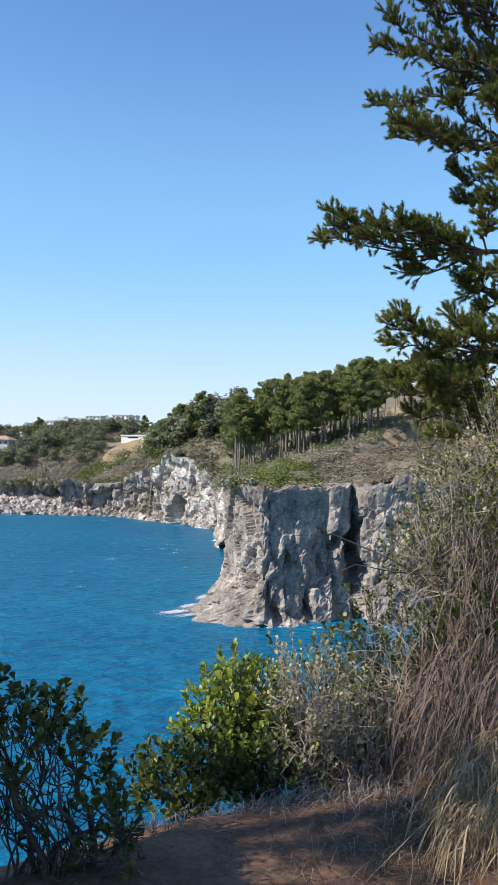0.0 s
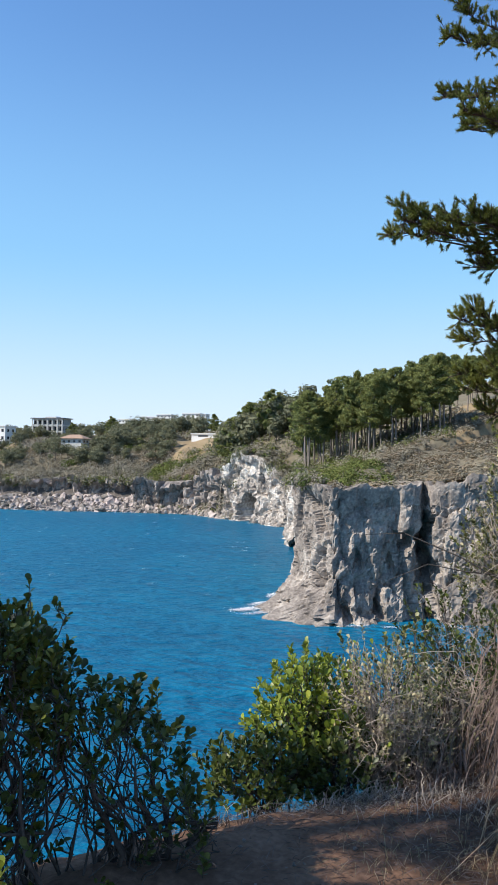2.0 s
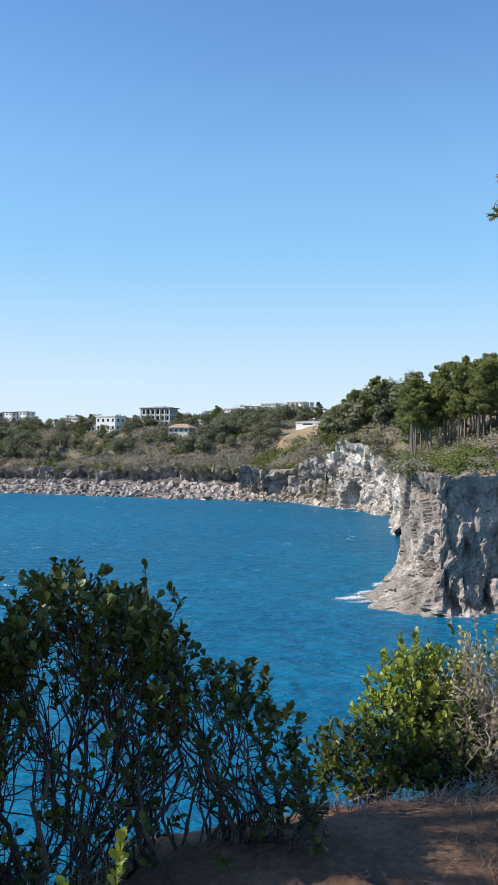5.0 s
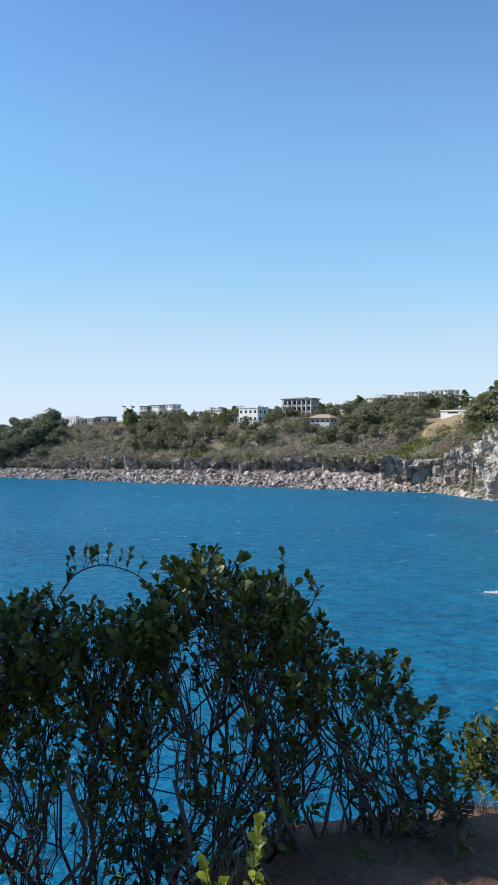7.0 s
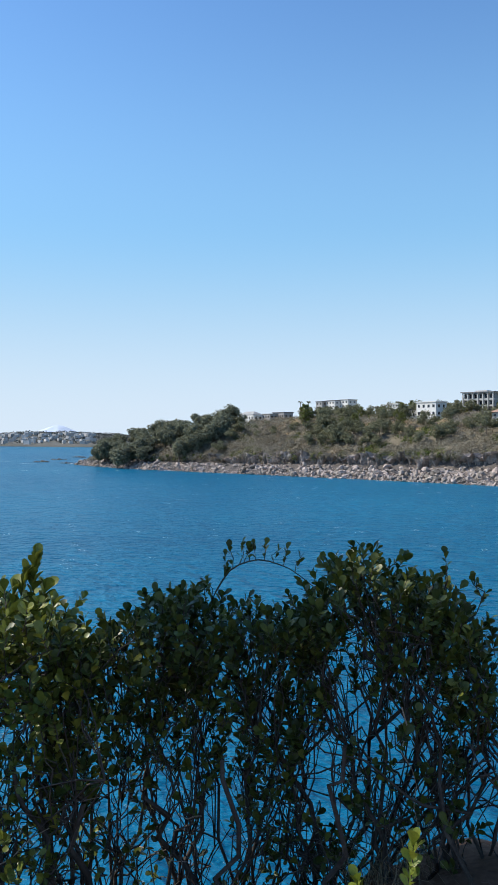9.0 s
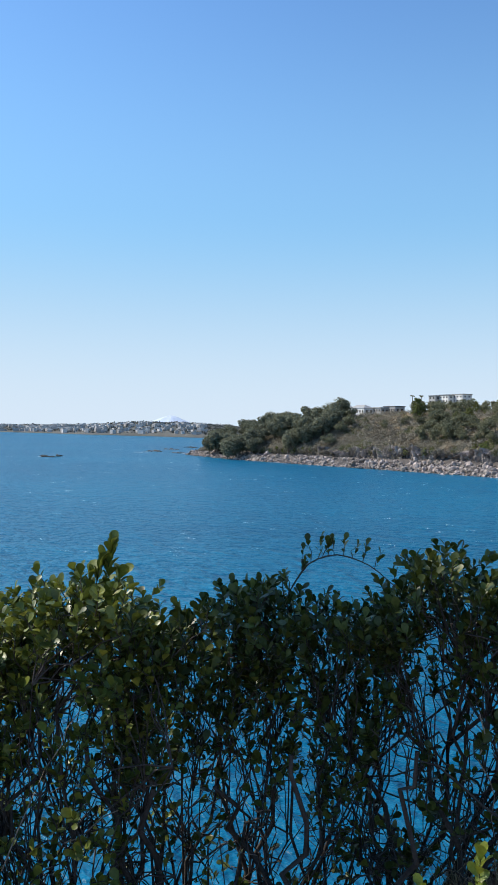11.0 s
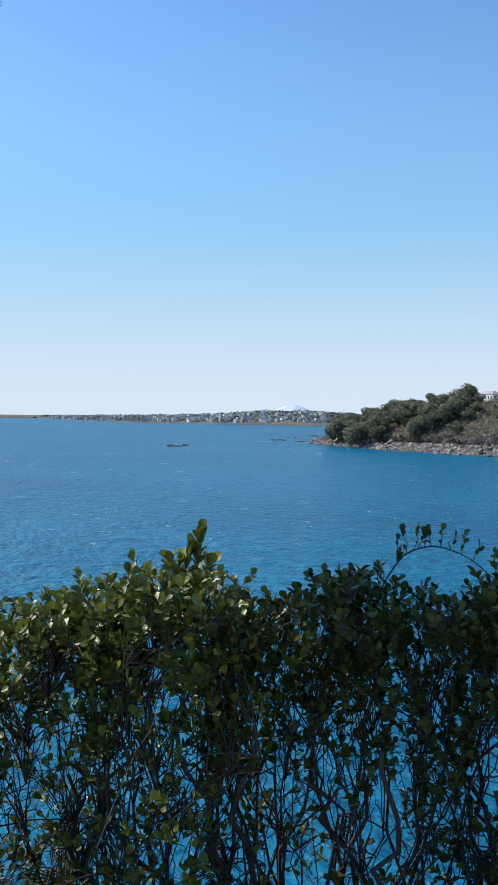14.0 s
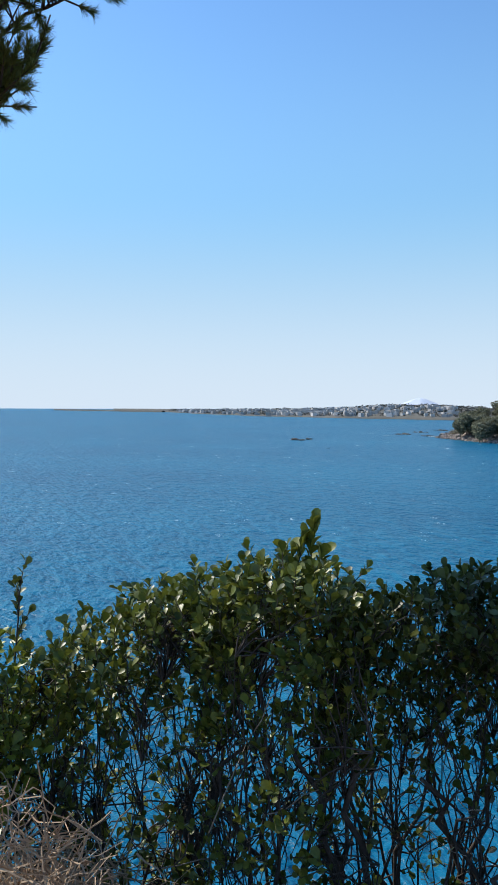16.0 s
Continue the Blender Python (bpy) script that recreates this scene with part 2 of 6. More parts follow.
def sea_material():
    m = bpy.data.materials.new("sea_water")
    m.use_nodes = True
    n, l = m.node_tree.nodes, m.node_tree.links
    bsdf = n["Principled BSDF"]
    co = n.new("ShaderNodeTexCoord")
    height = None
    for scale, stretch, weight, turn in ((0.05, (1, 2.2, 1), 0.26, 30), (0.19, (1, 2.0, 1), 0.62, 14), (0.5, (1, 1.8, 1), 0.42, 40), (1.4, (1, 1.5, 1), 0.12, 22)):
        mp, no, mu = n.new("ShaderNodeMapping"), n.new("ShaderNodeTexNoise"), n.new("ShaderNodeMath")
        mp.inputs["Scale"].default_value = stretch
        mp.inputs["Rotation"].default_value = (0, 0, radians(turn))
        no.inputs["Scale"].default_value, no.inputs["Detail"].default_value = scale, 3
        l.new(co.outputs["Object"], mp.inputs["Vector"]), l.new(mp.outputs["Vector"], no.inputs["Vector"])
        mu.operation = "MULTIPLY_ADD"
        mu.inputs[1].default_value = weight
        mu.inputs[2].default_value = 0
        l.new(no.outputs["Fac"], mu.inputs[0])
        if height:
            l.new(height, mu.inputs[2])
        height = mu.outputs[0]
    bp = n.new("ShaderNodeBump")
    bp.inputs["Strength"].default_value, bp.inputs["Distance"].default_value = 1.0, 1.9
    l.new(height, bp.inputs["Height"]), l.new(bp.outputs["Normal"], bsdf.inputs["Normal"])
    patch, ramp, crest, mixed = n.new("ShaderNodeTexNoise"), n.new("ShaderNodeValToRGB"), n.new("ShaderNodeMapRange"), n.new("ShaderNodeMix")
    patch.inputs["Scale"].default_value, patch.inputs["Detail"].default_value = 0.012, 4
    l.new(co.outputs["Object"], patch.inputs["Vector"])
    # base colour follows wave height: lighter on crests, darker in troughs
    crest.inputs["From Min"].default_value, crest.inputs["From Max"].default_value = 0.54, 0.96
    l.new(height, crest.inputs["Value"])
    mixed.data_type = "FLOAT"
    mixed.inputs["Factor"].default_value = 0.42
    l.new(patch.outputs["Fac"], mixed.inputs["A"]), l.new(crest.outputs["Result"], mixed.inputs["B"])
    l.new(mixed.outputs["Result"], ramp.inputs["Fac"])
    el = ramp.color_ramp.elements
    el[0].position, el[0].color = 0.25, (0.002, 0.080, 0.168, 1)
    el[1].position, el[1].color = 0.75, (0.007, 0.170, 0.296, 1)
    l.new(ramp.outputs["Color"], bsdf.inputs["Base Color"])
    bsdf.inputs["Roughness"].default_value = 0.3
    bsdf.inputs["IOR"].default_value = 1.33
    bsdf.inputs["Specular IOR Level"].default_value = 0.08
    return m


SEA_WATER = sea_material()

# ------------------------------------------------------------ mesh helpers
rnd = np.random.default_rng(7)


def data(name, verts, faces, material, smooth=False):
    me = bpy.data.meshes.new(name)
    me.from_pydata(np.asarray(verts, dtype=float).tolist(), [], [tuple(int(i) for i in q) for q in faces])
    for mt in material if isinstance(material, (list, tuple)) else (material,):
        me.materials.append(mt)
    if smooth:
        me.shade_smooth()
    me.update()
    return me


def thing(name, place, label, category, group="", kind=""):
    ob = new(name)
    ob.location = place
    ob.empty_display_size = 0.2
    return tagged(ob, label, category, group, kind)


def part(name, me, parent=None, label="", place=(0, 0, 0), kind=""):
    ob = new(name, me)
    if parent:
        ob.parent = parent
    ob.location = place
    return tagged(ob, label, kind=kind)


class Pile:
    """Collects vertices and faces of one mesh."""

    def __init__(self):
        self.v, self.f, self.n = [], [], 0

    def add(self, v, f):
        v = np.asarray(v, dtype=float)
        self.v.append(v)
        self.f.append(np.asarray(f) + self.n)
        self.n += len(v)

    def data(self, name, material, smooth=False):
        faces = [tuple(q) for f in self.f for q in f.tolist()]
        return data(name, np.concatenate(self.v), faces, material, smooth)


def tube(points, r0, r1, sides=5):
    """A tapered tube along points."""
    p = np.asarray(points, dtype=float)
    k = len(p)
    d = np.gradient(p, axis=0)
    d /= np.linalg.norm(d, axis=1)[:, None] + 1e-9
    up = np.where(np.abs(d[:, 2:3]) > 0.9, np.array([[1.0, 0, 0]]), np.array([[0, 0, 1.0]]))
    a = np.cross(d, up)
    a /= np.linalg.norm(a, axis=1)[:, None] + 1e-9
    b = np.cross(d, a)
    r = np.linspace(r0, r1, k)[:, None, None]
    th = np.linspace(0, 2 * np.pi, sides, endpoint=False)
    ring = p[:, None] + r * (a[:, None] * np.cos(th)[None, :, None] + b[:, None] * np.sin(th)[None, :, None])
    i, j = np.meshgrid(np.arange(k - 1), np.arange(sides), indexing="ij")
    i, j = i.ravel(), j.ravel()
    jn = (j + 1) % sides
    return ring.reshape(-1, 3), np.stack([i * sides + j, i * sides + jn, (i + 1) * sides + jn, (i + 1) * sides + j], 1)


def bend(a, b, sag=0.0, wob=0.0, k=6):
    """Points from a to b, lifted by sag in the middle, with a wobble."""
    a, b = np.asarray(a, float), np.asarray(b, float)
    t = np.linspace(0, 1, k)[:, None]
    p = a + (b - a) * t
    p[:, 2] += (4 * t * (1 - t))[:, 0] * sag
    p[1:-1] += rnd.normal(0, wob, (k - 2, 3)) if wob else 0
    return p


def tufts(centres, normals, size, rng, lean=0.7, slim=0.55):
    """Small folded leaf blades at centres, facing roughly along normals: two triangles each."""
    n = len(centres)
    nm = normals + rng.normal(0, lean, (n, 3))
    nm /= np.linalg.norm(nm, axis=1)[:, None] + 1e-9
    t = np.cross(nm, rng.normal(0, 1, (n, 3)))
    t /= np.linalg.norm(t, axis=1)[:, None] + 1e-9
    u = np.cross(nm, t)
    s = size * rng.uniform(0.6, 1.4, (n, 1))
    v = np.stack([centres - t * s, centres - u * s * slim + nm * s * 0.2, centres + t * s, centres + u * s * slim + nm * s * 0.2], 1)
    k = np.arange(n)[:, None] * 4
    f = np.concatenate([k + [0, 1, 2], k + [0, 2, 3]])
    return v.reshape(-1, 3), f


def pads(blobs, count, size, rng, lean=0.6, slim=0.55, rise=0.35):
    """Leaf blades filling ellipsoids (x, y, z, rx, ry, rz), mostly near their outer shell."""
    cs, ns = [], []
    for x, y, z, rx, ry, rz in blobs:
        d = rng.normal(0, 1, (count, 3))
        d /= np.linalg.norm(d, axis=1)[:, None]
        rad = rng.uniform(0.35, 1.0, (count, 1)) ** 0.5 * rng.uniform(0.85, 1.15, (count, 1))
        cs.append(np.array([x, y, z]) + d * rad * [rx, ry, rz])
        ns.append(d / np.array([rx, ry, rz]) * max(rx, rz))
    ns = np.concatenate(ns)
    ns /= np.linalg.norm(ns, axis=1)[:, None]
    return tufts(np.concatenate(cs), ns + [0, 0, rise], size, rng, lean, slim)


def fbm(p, octaves=4, lac=2.0):
    """Smooth noise, about -1 to 1, at each row of p."""
    return np.array([noise.fractal(Vector(q), 0.6, lac, octaves) for q in p])


def grid_faces(nu, nv):
    i, j = np.meshgrid(np.arange(nu - 1), np.arange(nv - 1), indexing="ij")
    a = (i * nv + j).ravel()
    return np.stack([a, a + nv, a + nv + 1, a + 1], 1)


def box(x0, x1, y0, y1, z0, z1):
    v = np.array([(x, y, z) for x in (x0, x1) for y in (y0, y1) for z in (z0, z1)], float)
    return v, np.array([(0, 1, 3, 2), (4, 6, 7, 5), (0, 4, 5, 1), (2, 3, 7, 6), (0, 2, 6, 4), (1, 5, 7, 3)])


def polar(az, dist, z=0.0):
    """A place by its angle to the left of straight ahead, its distance and height."""
    return np.array([-math.sin(radians(az)) * dist, math.cos(radians(az)) * dist, z])

# ------------------------------------------------------------ sea
SEA = -18.5


def build_sea():
    radii = np.concatenate([[0], np.geomspace(12, 4985, 60)])
    th = np.linspace(0, 2 * np.pi, 181)[:-1]
    v = np.stack([np.outer(radii, np.cos(th)), np.outer(radii, np.sin(th)), np.zeros((61, 180))], -1).reshape(-1, 3)
    i, j = np.meshgrid(np.arange(60), np.arange(180), indexing="ij")
    i, j = i.ravel(), j.ravel()
    jn = (j + 1) % 180
    f = np.stack([i * 180 + j, (i + 1) * 180 + j, (i + 1) * 180 + jn, i * 180 + jn], 1)
    f[:180, 0] = j[:180]
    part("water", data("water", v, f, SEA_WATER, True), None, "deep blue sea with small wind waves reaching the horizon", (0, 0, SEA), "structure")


build_sea()

# ------------------------------------------------------------ coast: line of the shore and the land behind it
# x, y, boulder width, boulder height, cliff top, height 70 m inland, height 200 m inland (heights above the sea)
COAST = np.array([
    (140, 60, 2, 1, 16, 25, 30), (75, 85, 0, 0, 17, 27, 31), (48, 117, 0, 0, 18.5, 28, 36), (40, 110, 0, 0, 18.5, 28, 36), (32, 106, 0, 0, 18.3, 28, 36),
    (26, 104, 0, 0, 18.2, 28, 36), (20, 103, 0, 0, 18.4, 28, 36), (16.3, 103.4, 0, 0, 18, 28, 36), (15.2, 104.4, 0, 0, 17.8, 28, 36),
    (13.8, 107.6, 0, 0, 17.5, 28, 36), (12.4, 104.6, 0, 0, 17.3, 28, 36), (8, 103.4, 0, 0, 17.0, 28, 36), (4.6, 102.5, 0, 0, 16.8, 28, 36), (1.7, 102.1, 0, 0, 16.8, 28, 36),
    (-1.0, 106.4, 0, 0, 17.0, 28, 36), (-3.3, 111.0, 0, 0, 17.2, 29, 36), (-2.6, 123, 0, 0, 17.6, 30, 36), (-3.6, 150, 0, 0, 18.5, 33, 38),
    (-5, 190, 0, 0, 19.5, 38, 44), (-8, 225, 0, 0, 13, 41, 48), (-10.5, 250, 0, 0, 15.5, 46, 50), (-18, 260, 0, 0, 22.5, 46.5, 50),
    (-27, 271, 0, 0, 24.5, 45.5, 49), (-35, 283, 0.5, 0.5, 18.5, 41, 46), (-48, 301, 8, 5, 13.2, 33, 42), (-73, 305, 14, 5.5, 11.5, 29, 40), (-100, 306, 18, 5.8, 12, 28, 39),
    (-141, 313, 18, 5.5, 11, 27, 38), (-210, 323, 18, 5, 9.5, 26, 36), (-270, 330, 18, 4.5, 8, 27.5, 35), (-320, 337, 16, 4, 6, 25.5, 30),
    (-390, 360, 12, 3, 4.5, 16, 17), (-425, 405, 12, 3, 5, 13, 15), (-430, 520, 12, 3, 6, 16, 20), (-560, 700, 10, 3, 6, 20, 25)], float)


def to_coast(x, y):
    """Distance inland (negative: out at sea) and the coast's five figures at that place."""
    p = np.stack([x, y], 1)
    best = np.full(len(p), 1e9)
    fig = np.zeros((len(p), 5))
    for a, b in zip(COAST[:-1], COAST[1:]):
        ab = b[:2] - a[:2]
        t = np.clip(((p - a[:2]) @ ab) / (ab @ ab), 0, 1)
        q = a[:2] + t[:, None] * ab
        d = np.linalg.norm(p - q, axis=1)
        near = d < best - 1e-9
        best = np.where(near, d, best)
        fig = np.where(near[:, None], a[2:] + t[:, None] * (b[2:] - a[2:]), fig)
    ring = np.concatenate([COAST[:, :2], [(-560, 3000), (900, 3000), (900, 60)]])
    inside = np.zeros(len(p), bool)
    for a, b in zip(ring, np.roll(ring, -1, axis=0)):
        cross = (a[1] > y) != (b[1] > y)
        inside ^= cross & (x < (b[0] - a[0]) * (y - a[1]) / (b[1] - a[1] + 1e-12) + a[0])
    return np.where(inside, best, -best), fig


def land_height(x, y):
    """Height of the land above the sea."""
    s, g = to_coast(x, y)
    bw, bh, ct, h70, h200 = g.T
    z = np.where(s < 0, s * 0.6 - 0.4, 0.0)
    z = np.where((s >= 0) & (s < bw), bh * np.clip(s / np.maximum(bw, 0.1), 0, 1) ** 0.9, z)
    k = np.clip((s - bw) / 4.0, 0, 1)
    z = np.where(s >= bw, bh + (ct - bh) * np.where(bw < 1, np.clip((s - bw) / 0.3, 0, 1), k), z)
    k = np.clip((s - bw - 4) / 66, 0, 1)
    z = np.where(s >= bw + 4, ct + (h70 - ct) * (1 - (1 - k) ** 2), z)
    k = np.clip((s - 70) / 130, 0, 1)
    z = np.where(s >= 74, h70 + (h200 - h70) * k, z)
    return z, s


def build_land():
    xs = np.concatenate([np.arange(-640, -440, 10), np.arange(-440, -60, 2.5), np.arange(-60, 60, 1.0), np.arange(60, 260, 8)])
    ys = np.concatenate([np.arange(60, 98, 4), np.arange(98, 170, 0.9), np.arange(170, 245, 3), np.arange(245, 380, 2.0), np.arange(380, 760, 10)])
    X, Y = np.meshgrid(xs, ys, indexing="ij")
    x, y = X.ravel(), Y.ravel()
    z, s = land_height(x, y)
    bumps = fbm(np.stack([x, y, x * 0], 1) * 0.09, 4)
    rough = np.where(s < 0, 0, np.clip(s / 6, 0, 1)) * np.where(s > 250, 1.5, 1.1)
    z = z + bumps * rough + SEA
    f = grid_faces(len(xs), len(ys))
    _, figs = to_coast(x, y)
    sheer = figs[f, 0].max(1) < 4
    keep = np.where(sheer, s[f].min(1) > 0.35, s[f].max(1) > -4)
    me = data("land", np.stack([x, y, z], 1), f[keep], [LAND, ROCK_DARK, DRY_FIELD], True)
    cx, cy = x[f].mean(1)[keep], y[f].mean(1)[keep]
    cs, cg = to_coast(cx, cy)
    index = np.zeros(len(cx), int)
    index[(cs < cg[:, 0] + 4.5) & (cx < -30)] = 1
    patch = fbm(np.stack([cx, cy, cx * 0 + 9], 1) * 0.03, 3)
    index[(cs > 45) & (patch > 0.18) & (cy > 230)] = 2
    index[(cy < 190) & (cx > 12) & (cy > 128) & (cx - 12 > (155 - cy) * 0.4)] = 2
    turned = np.degrees(np.arctan2(-cx, cy))
    index[(turned > 7.1) & (turned < 10.4) & (np.hypot(cx, cy) > 338) & (np.hypot(cx, cy) < 392)] = 2
    me.polygons.foreach_set("material_index", index)
    part("ground", me, None, "brown scrub-covered coastal land with dry fields above low cliffs", kind="structure")


build_land()


def cliff(name, line, top, base, flare, step, material, label, rough, seed, columns=0.0, cave=None, ragged=0.0, slots=()):
    """A rock wall along a plan line (x, y), from the foot to its top, broken into blocks and ledges."""
    line = np.asarray(line, float)
    seg = np.linalg.norm(np.diff(line, axis=0), axis=1)
    run = np.concatenate([[0], np.cumsum(seg)])
    u = np.arange(0, run[-1], step)
    px, py = np.interp(u, run, line[:, 0]), np.interp(u, run, line[:, 1])
    tx, ty = np.gradient(px), np.gradient(py)
    ker = np.ones(9) / 9
    tx, ty = np.convolve(np.pad(tx, 4, "edge"), ker, "valid"), np.convolve(np.pad(ty, 4, "edge"), ker, "valid")
    ln = np.hypot(tx, ty)
    nx, ny = ty / ln, -tx / ln
    tops, flares = np.interp(u, run, top), np.interp(u, run, flare)
    steps = np.array([noise.cell(Vector((round(c * 0.22 + noise.noise(Vector((c * 0.1, seed, 0)))), seed, 0))) for c in u])
    tops = tops + ragged * (fbm(np.stack([u * 0.12, u * 0 + seed, u * 0], 1), 5) + steps - 0.5)
    nv = int((max(top) - base) / step)
    w = np.linspace(0, 1, nv)
    U, W = np.meshgrid(np.arange(len(u)), w, indexing="ij")
    U, W = U.ravel(), W.ravel()
    z = base + (tops[U] - base) * W
    p = np.stack([px[U], py[U], z], 1)
    out = flares[U] * np.clip(1 - W * 3.0, 0, 1) ** 1.4 + 0.2
    q = p + np.stack([nx[U] * out, ny[U] * out, out * 0], 1) + seed * 31.7
    half = Vector((0.5, 0.5, 0.5))
    relief, stack = np.zeros(len(p)), np.zeros(len(p))
    for i, c in enumerate(q):
        for f, squeeze, amp, tilt, crack in ((0.11, 0.45, 0.8, 0.5, 0.5), (0.36, 0.5 - 0.3 * columns, 0.58, 0.8, 0.38), (1.0, 0.6 - 0.35 * columns, 0.22, 0.55, 0.16)):
            a = Vector((c[0], c[1], c[2] * squeeze)) * f
            d, pts = noise.voronoi(a)
            relief[i] += amp * (noise.cell(pts[0] * 7.3) - 0.5 + tilt * (noise.cell_vector(pts[0] * 5.7) - half).dot(a - pts[0]) * 2) - crack * math.exp(-((d[1] - d[0]) / 0.09) ** 2)
        stack[i] = noise.fractal(Vector((c[0] * 0.9, c[1] * 0.9, c[2] * 0.9)), 0.7, 2, 4)
    shift = rough * (relief + 0.22 * stack) * np.clip((1.02 - W) * 6, 0.25, 1)
    out = out + shift
    if cave:
        cu, cz, ru, rz, depth = cave
        e = ((u[U] - cu) / ru) ** 2 + ((z - cz) / rz) ** 2
        hollow = depth * np.clip(1.3 - e, 0, 1) ** 0.25 * (e < 1.3)
        p[:, 0] += 1.1 * hollow
        p[:, 1] += hollow
    for sx, half_width, z0, z1, depth in slots:
        gap = np.clip(1.25 - np.abs(p[:, 0] - sx - 0.35 * np.sin(z * 0.9)) / half_width, 0, 1) ** 0.5
        p[:, 1] += depth * gap * np.clip((z - z0) * 0.6, 0, 1) * np.clip((z1 - z) * 0.6, 0, 1)
    p[:, 0] += nx[U] * out
    p[:, 1] += ny[U] * out
    p[:, 2] += 0.4 * rough * stack * np.clip(W * 4, 0, 1)
    # a last row that folds back over the land
    lip = p.reshape(len(u), nv, 3)[:, -1].copy()
    lip[:, 0] -= nx * 7
    lip[:, 1] -= ny * 7
    lip[:, 2] = np.interp(u, run, top) - 0.25
    grid = np.concatenate([p.reshape(len(u), nv, 3), lip[:, None]], 1)
    me = data(name, grid.reshape(-1, 3), grid_faces(len(u), nv + 1), material, False)
    return part(name, me, None, label, kind="structure")


HEAD = COAST[1:18, :2]
cliff("headland_cliff", HEAD[::-1], (COAST[1:18, 4] + SEA + 0.35)[::-1], SEA - 1, np.interp(np.arange(17), [0, 1, 2, 3, 4, 6, 16], [1, 4.0, 7.5, 8.5, 5.0, 1.4, 1]), 0.26, ROCK,
      "weathered grey basalt sea cliff with blocky faces and crevices", 0.95, 1, ragged=0.5, slots=((13.9, 0.7, SEA + 4.5, SEA + 14.0, 5.0), (11.9, 0.5, SEA + 8.5, SEA + 12, 3.0), (9.6, 0.35, SEA + 5, SEA + 9, 1.8), (14.2, 0.35, SEA - 1, SEA + 5, 2.5), (5.4, 0.3, SEA + 6, SEA + 10, 1.4), (3.5, 0.55, SEA - 1, SEA + 2.8, 3.0), (8.0, 0.35, SEA - 1, SEA + 3.2, 2.0), (9.0, 1.0, SEA + 14.2, SEA + 15.6, 1.6)))
CAVE_LINE, SPUR_LINE = COAST[18:24], COAST[23:26]
cliff("cave_cliff", CAVE_LINE[::-1, :2], (CAVE_LINE[:, 4] + SEA)[::-1], SEA - 1, np.full(6, 2.5), 0.6, ROCK_WHITE,
      "pale streaked basalt cliff with a dark sea cave", 1.7, 2, cave=(17.0, SEA + 4.8, 4.0, 4.4, 13), ragged=1.2)
cliff("spur_cliff", SPUR_LINE[::-1, :2], (SPUR_LINE[:, 4] + SEA)[::-1], SEA - 1, np.full(3, 3.0), 0.6, ROCK_SPUR,
      "broken dark basalt spurs beside the sea cave", 2.6, 5, ragged=2.2)
LOW = COAST[25:30]


low_line = [(r[0], r[1] + r[2] * 0.9) for r in LOW[::-1]]
cliff("low_cliff", low_line, (LOW[:, 4] + SEA + 0.6)[::-1], SEA + 2, np.full(len(LOW), 1.0), 0.5, ROCK_SPUR,
      "low grey columnar basalt cliff above the boulder shore", 2.1, 3, columns=1.0, ragged=2.0)


# ------------------------------------------------------------ boulders along the shore
def rock_mesh(name, seed, material, squash=0.7, cuts=2):
    bm = bmesh.new()
    bmesh.ops.create_icosphere(bm, subdivisions=cuts, radius=1)
    for v in bm.verts:
        d, pts = noise.voronoi(v.co * 1.1 + Vector((seed * 9.1, 0, 0)))
        v.co *= 0.72 + 0.45 * noise.cell(pts[0] * 3.3) + 0.12 * noise.noise(v.co * 3 + Vector((seed, 0, 0)))
        v.co.z *= squash
    me = bpy.data.meshes.new(name)
    bm.to_mesh(me)
    bm.free()
    me.materials.append(material)
    return me


ROCKS = [rock_mesh("boulder", i, ROCK_SHORE, 0.6 + 0.08 * i) for i in range(6)]


def mesh_arrays(me):
    v = np.empty(len(me.vertices) * 3)
    me.vertices.foreach_get("co", v)
    return v.reshape(-1, 3), np.array([tuple(p.vertices) for p in me.polygons])


ROCK_ARRAYS = [mesh_arrays(m) for m in ROCKS]
RUBBLE_ARRAYS = [mesh_arrays(rock_mesh("rubble", 30 + i, ROCK_SHORE, 0.7, 1)) for i in range(6)]


def along_coast(lo, hi):
    """A random place on the coast line between two of its rows, with its figures."""
    i = rnd.integers(lo, hi)
    t = rnd.uniform()
    return COAST[i] + t * (COAST[i + 1] - COAST[i])


def boulder_place(lo, hi):
    c = along_coast(lo, hi)
    s = rnd.uniform(-1.5, c[2] * 0.85)
    x, y = c[0], c[1] + s
    return x, y, c, s


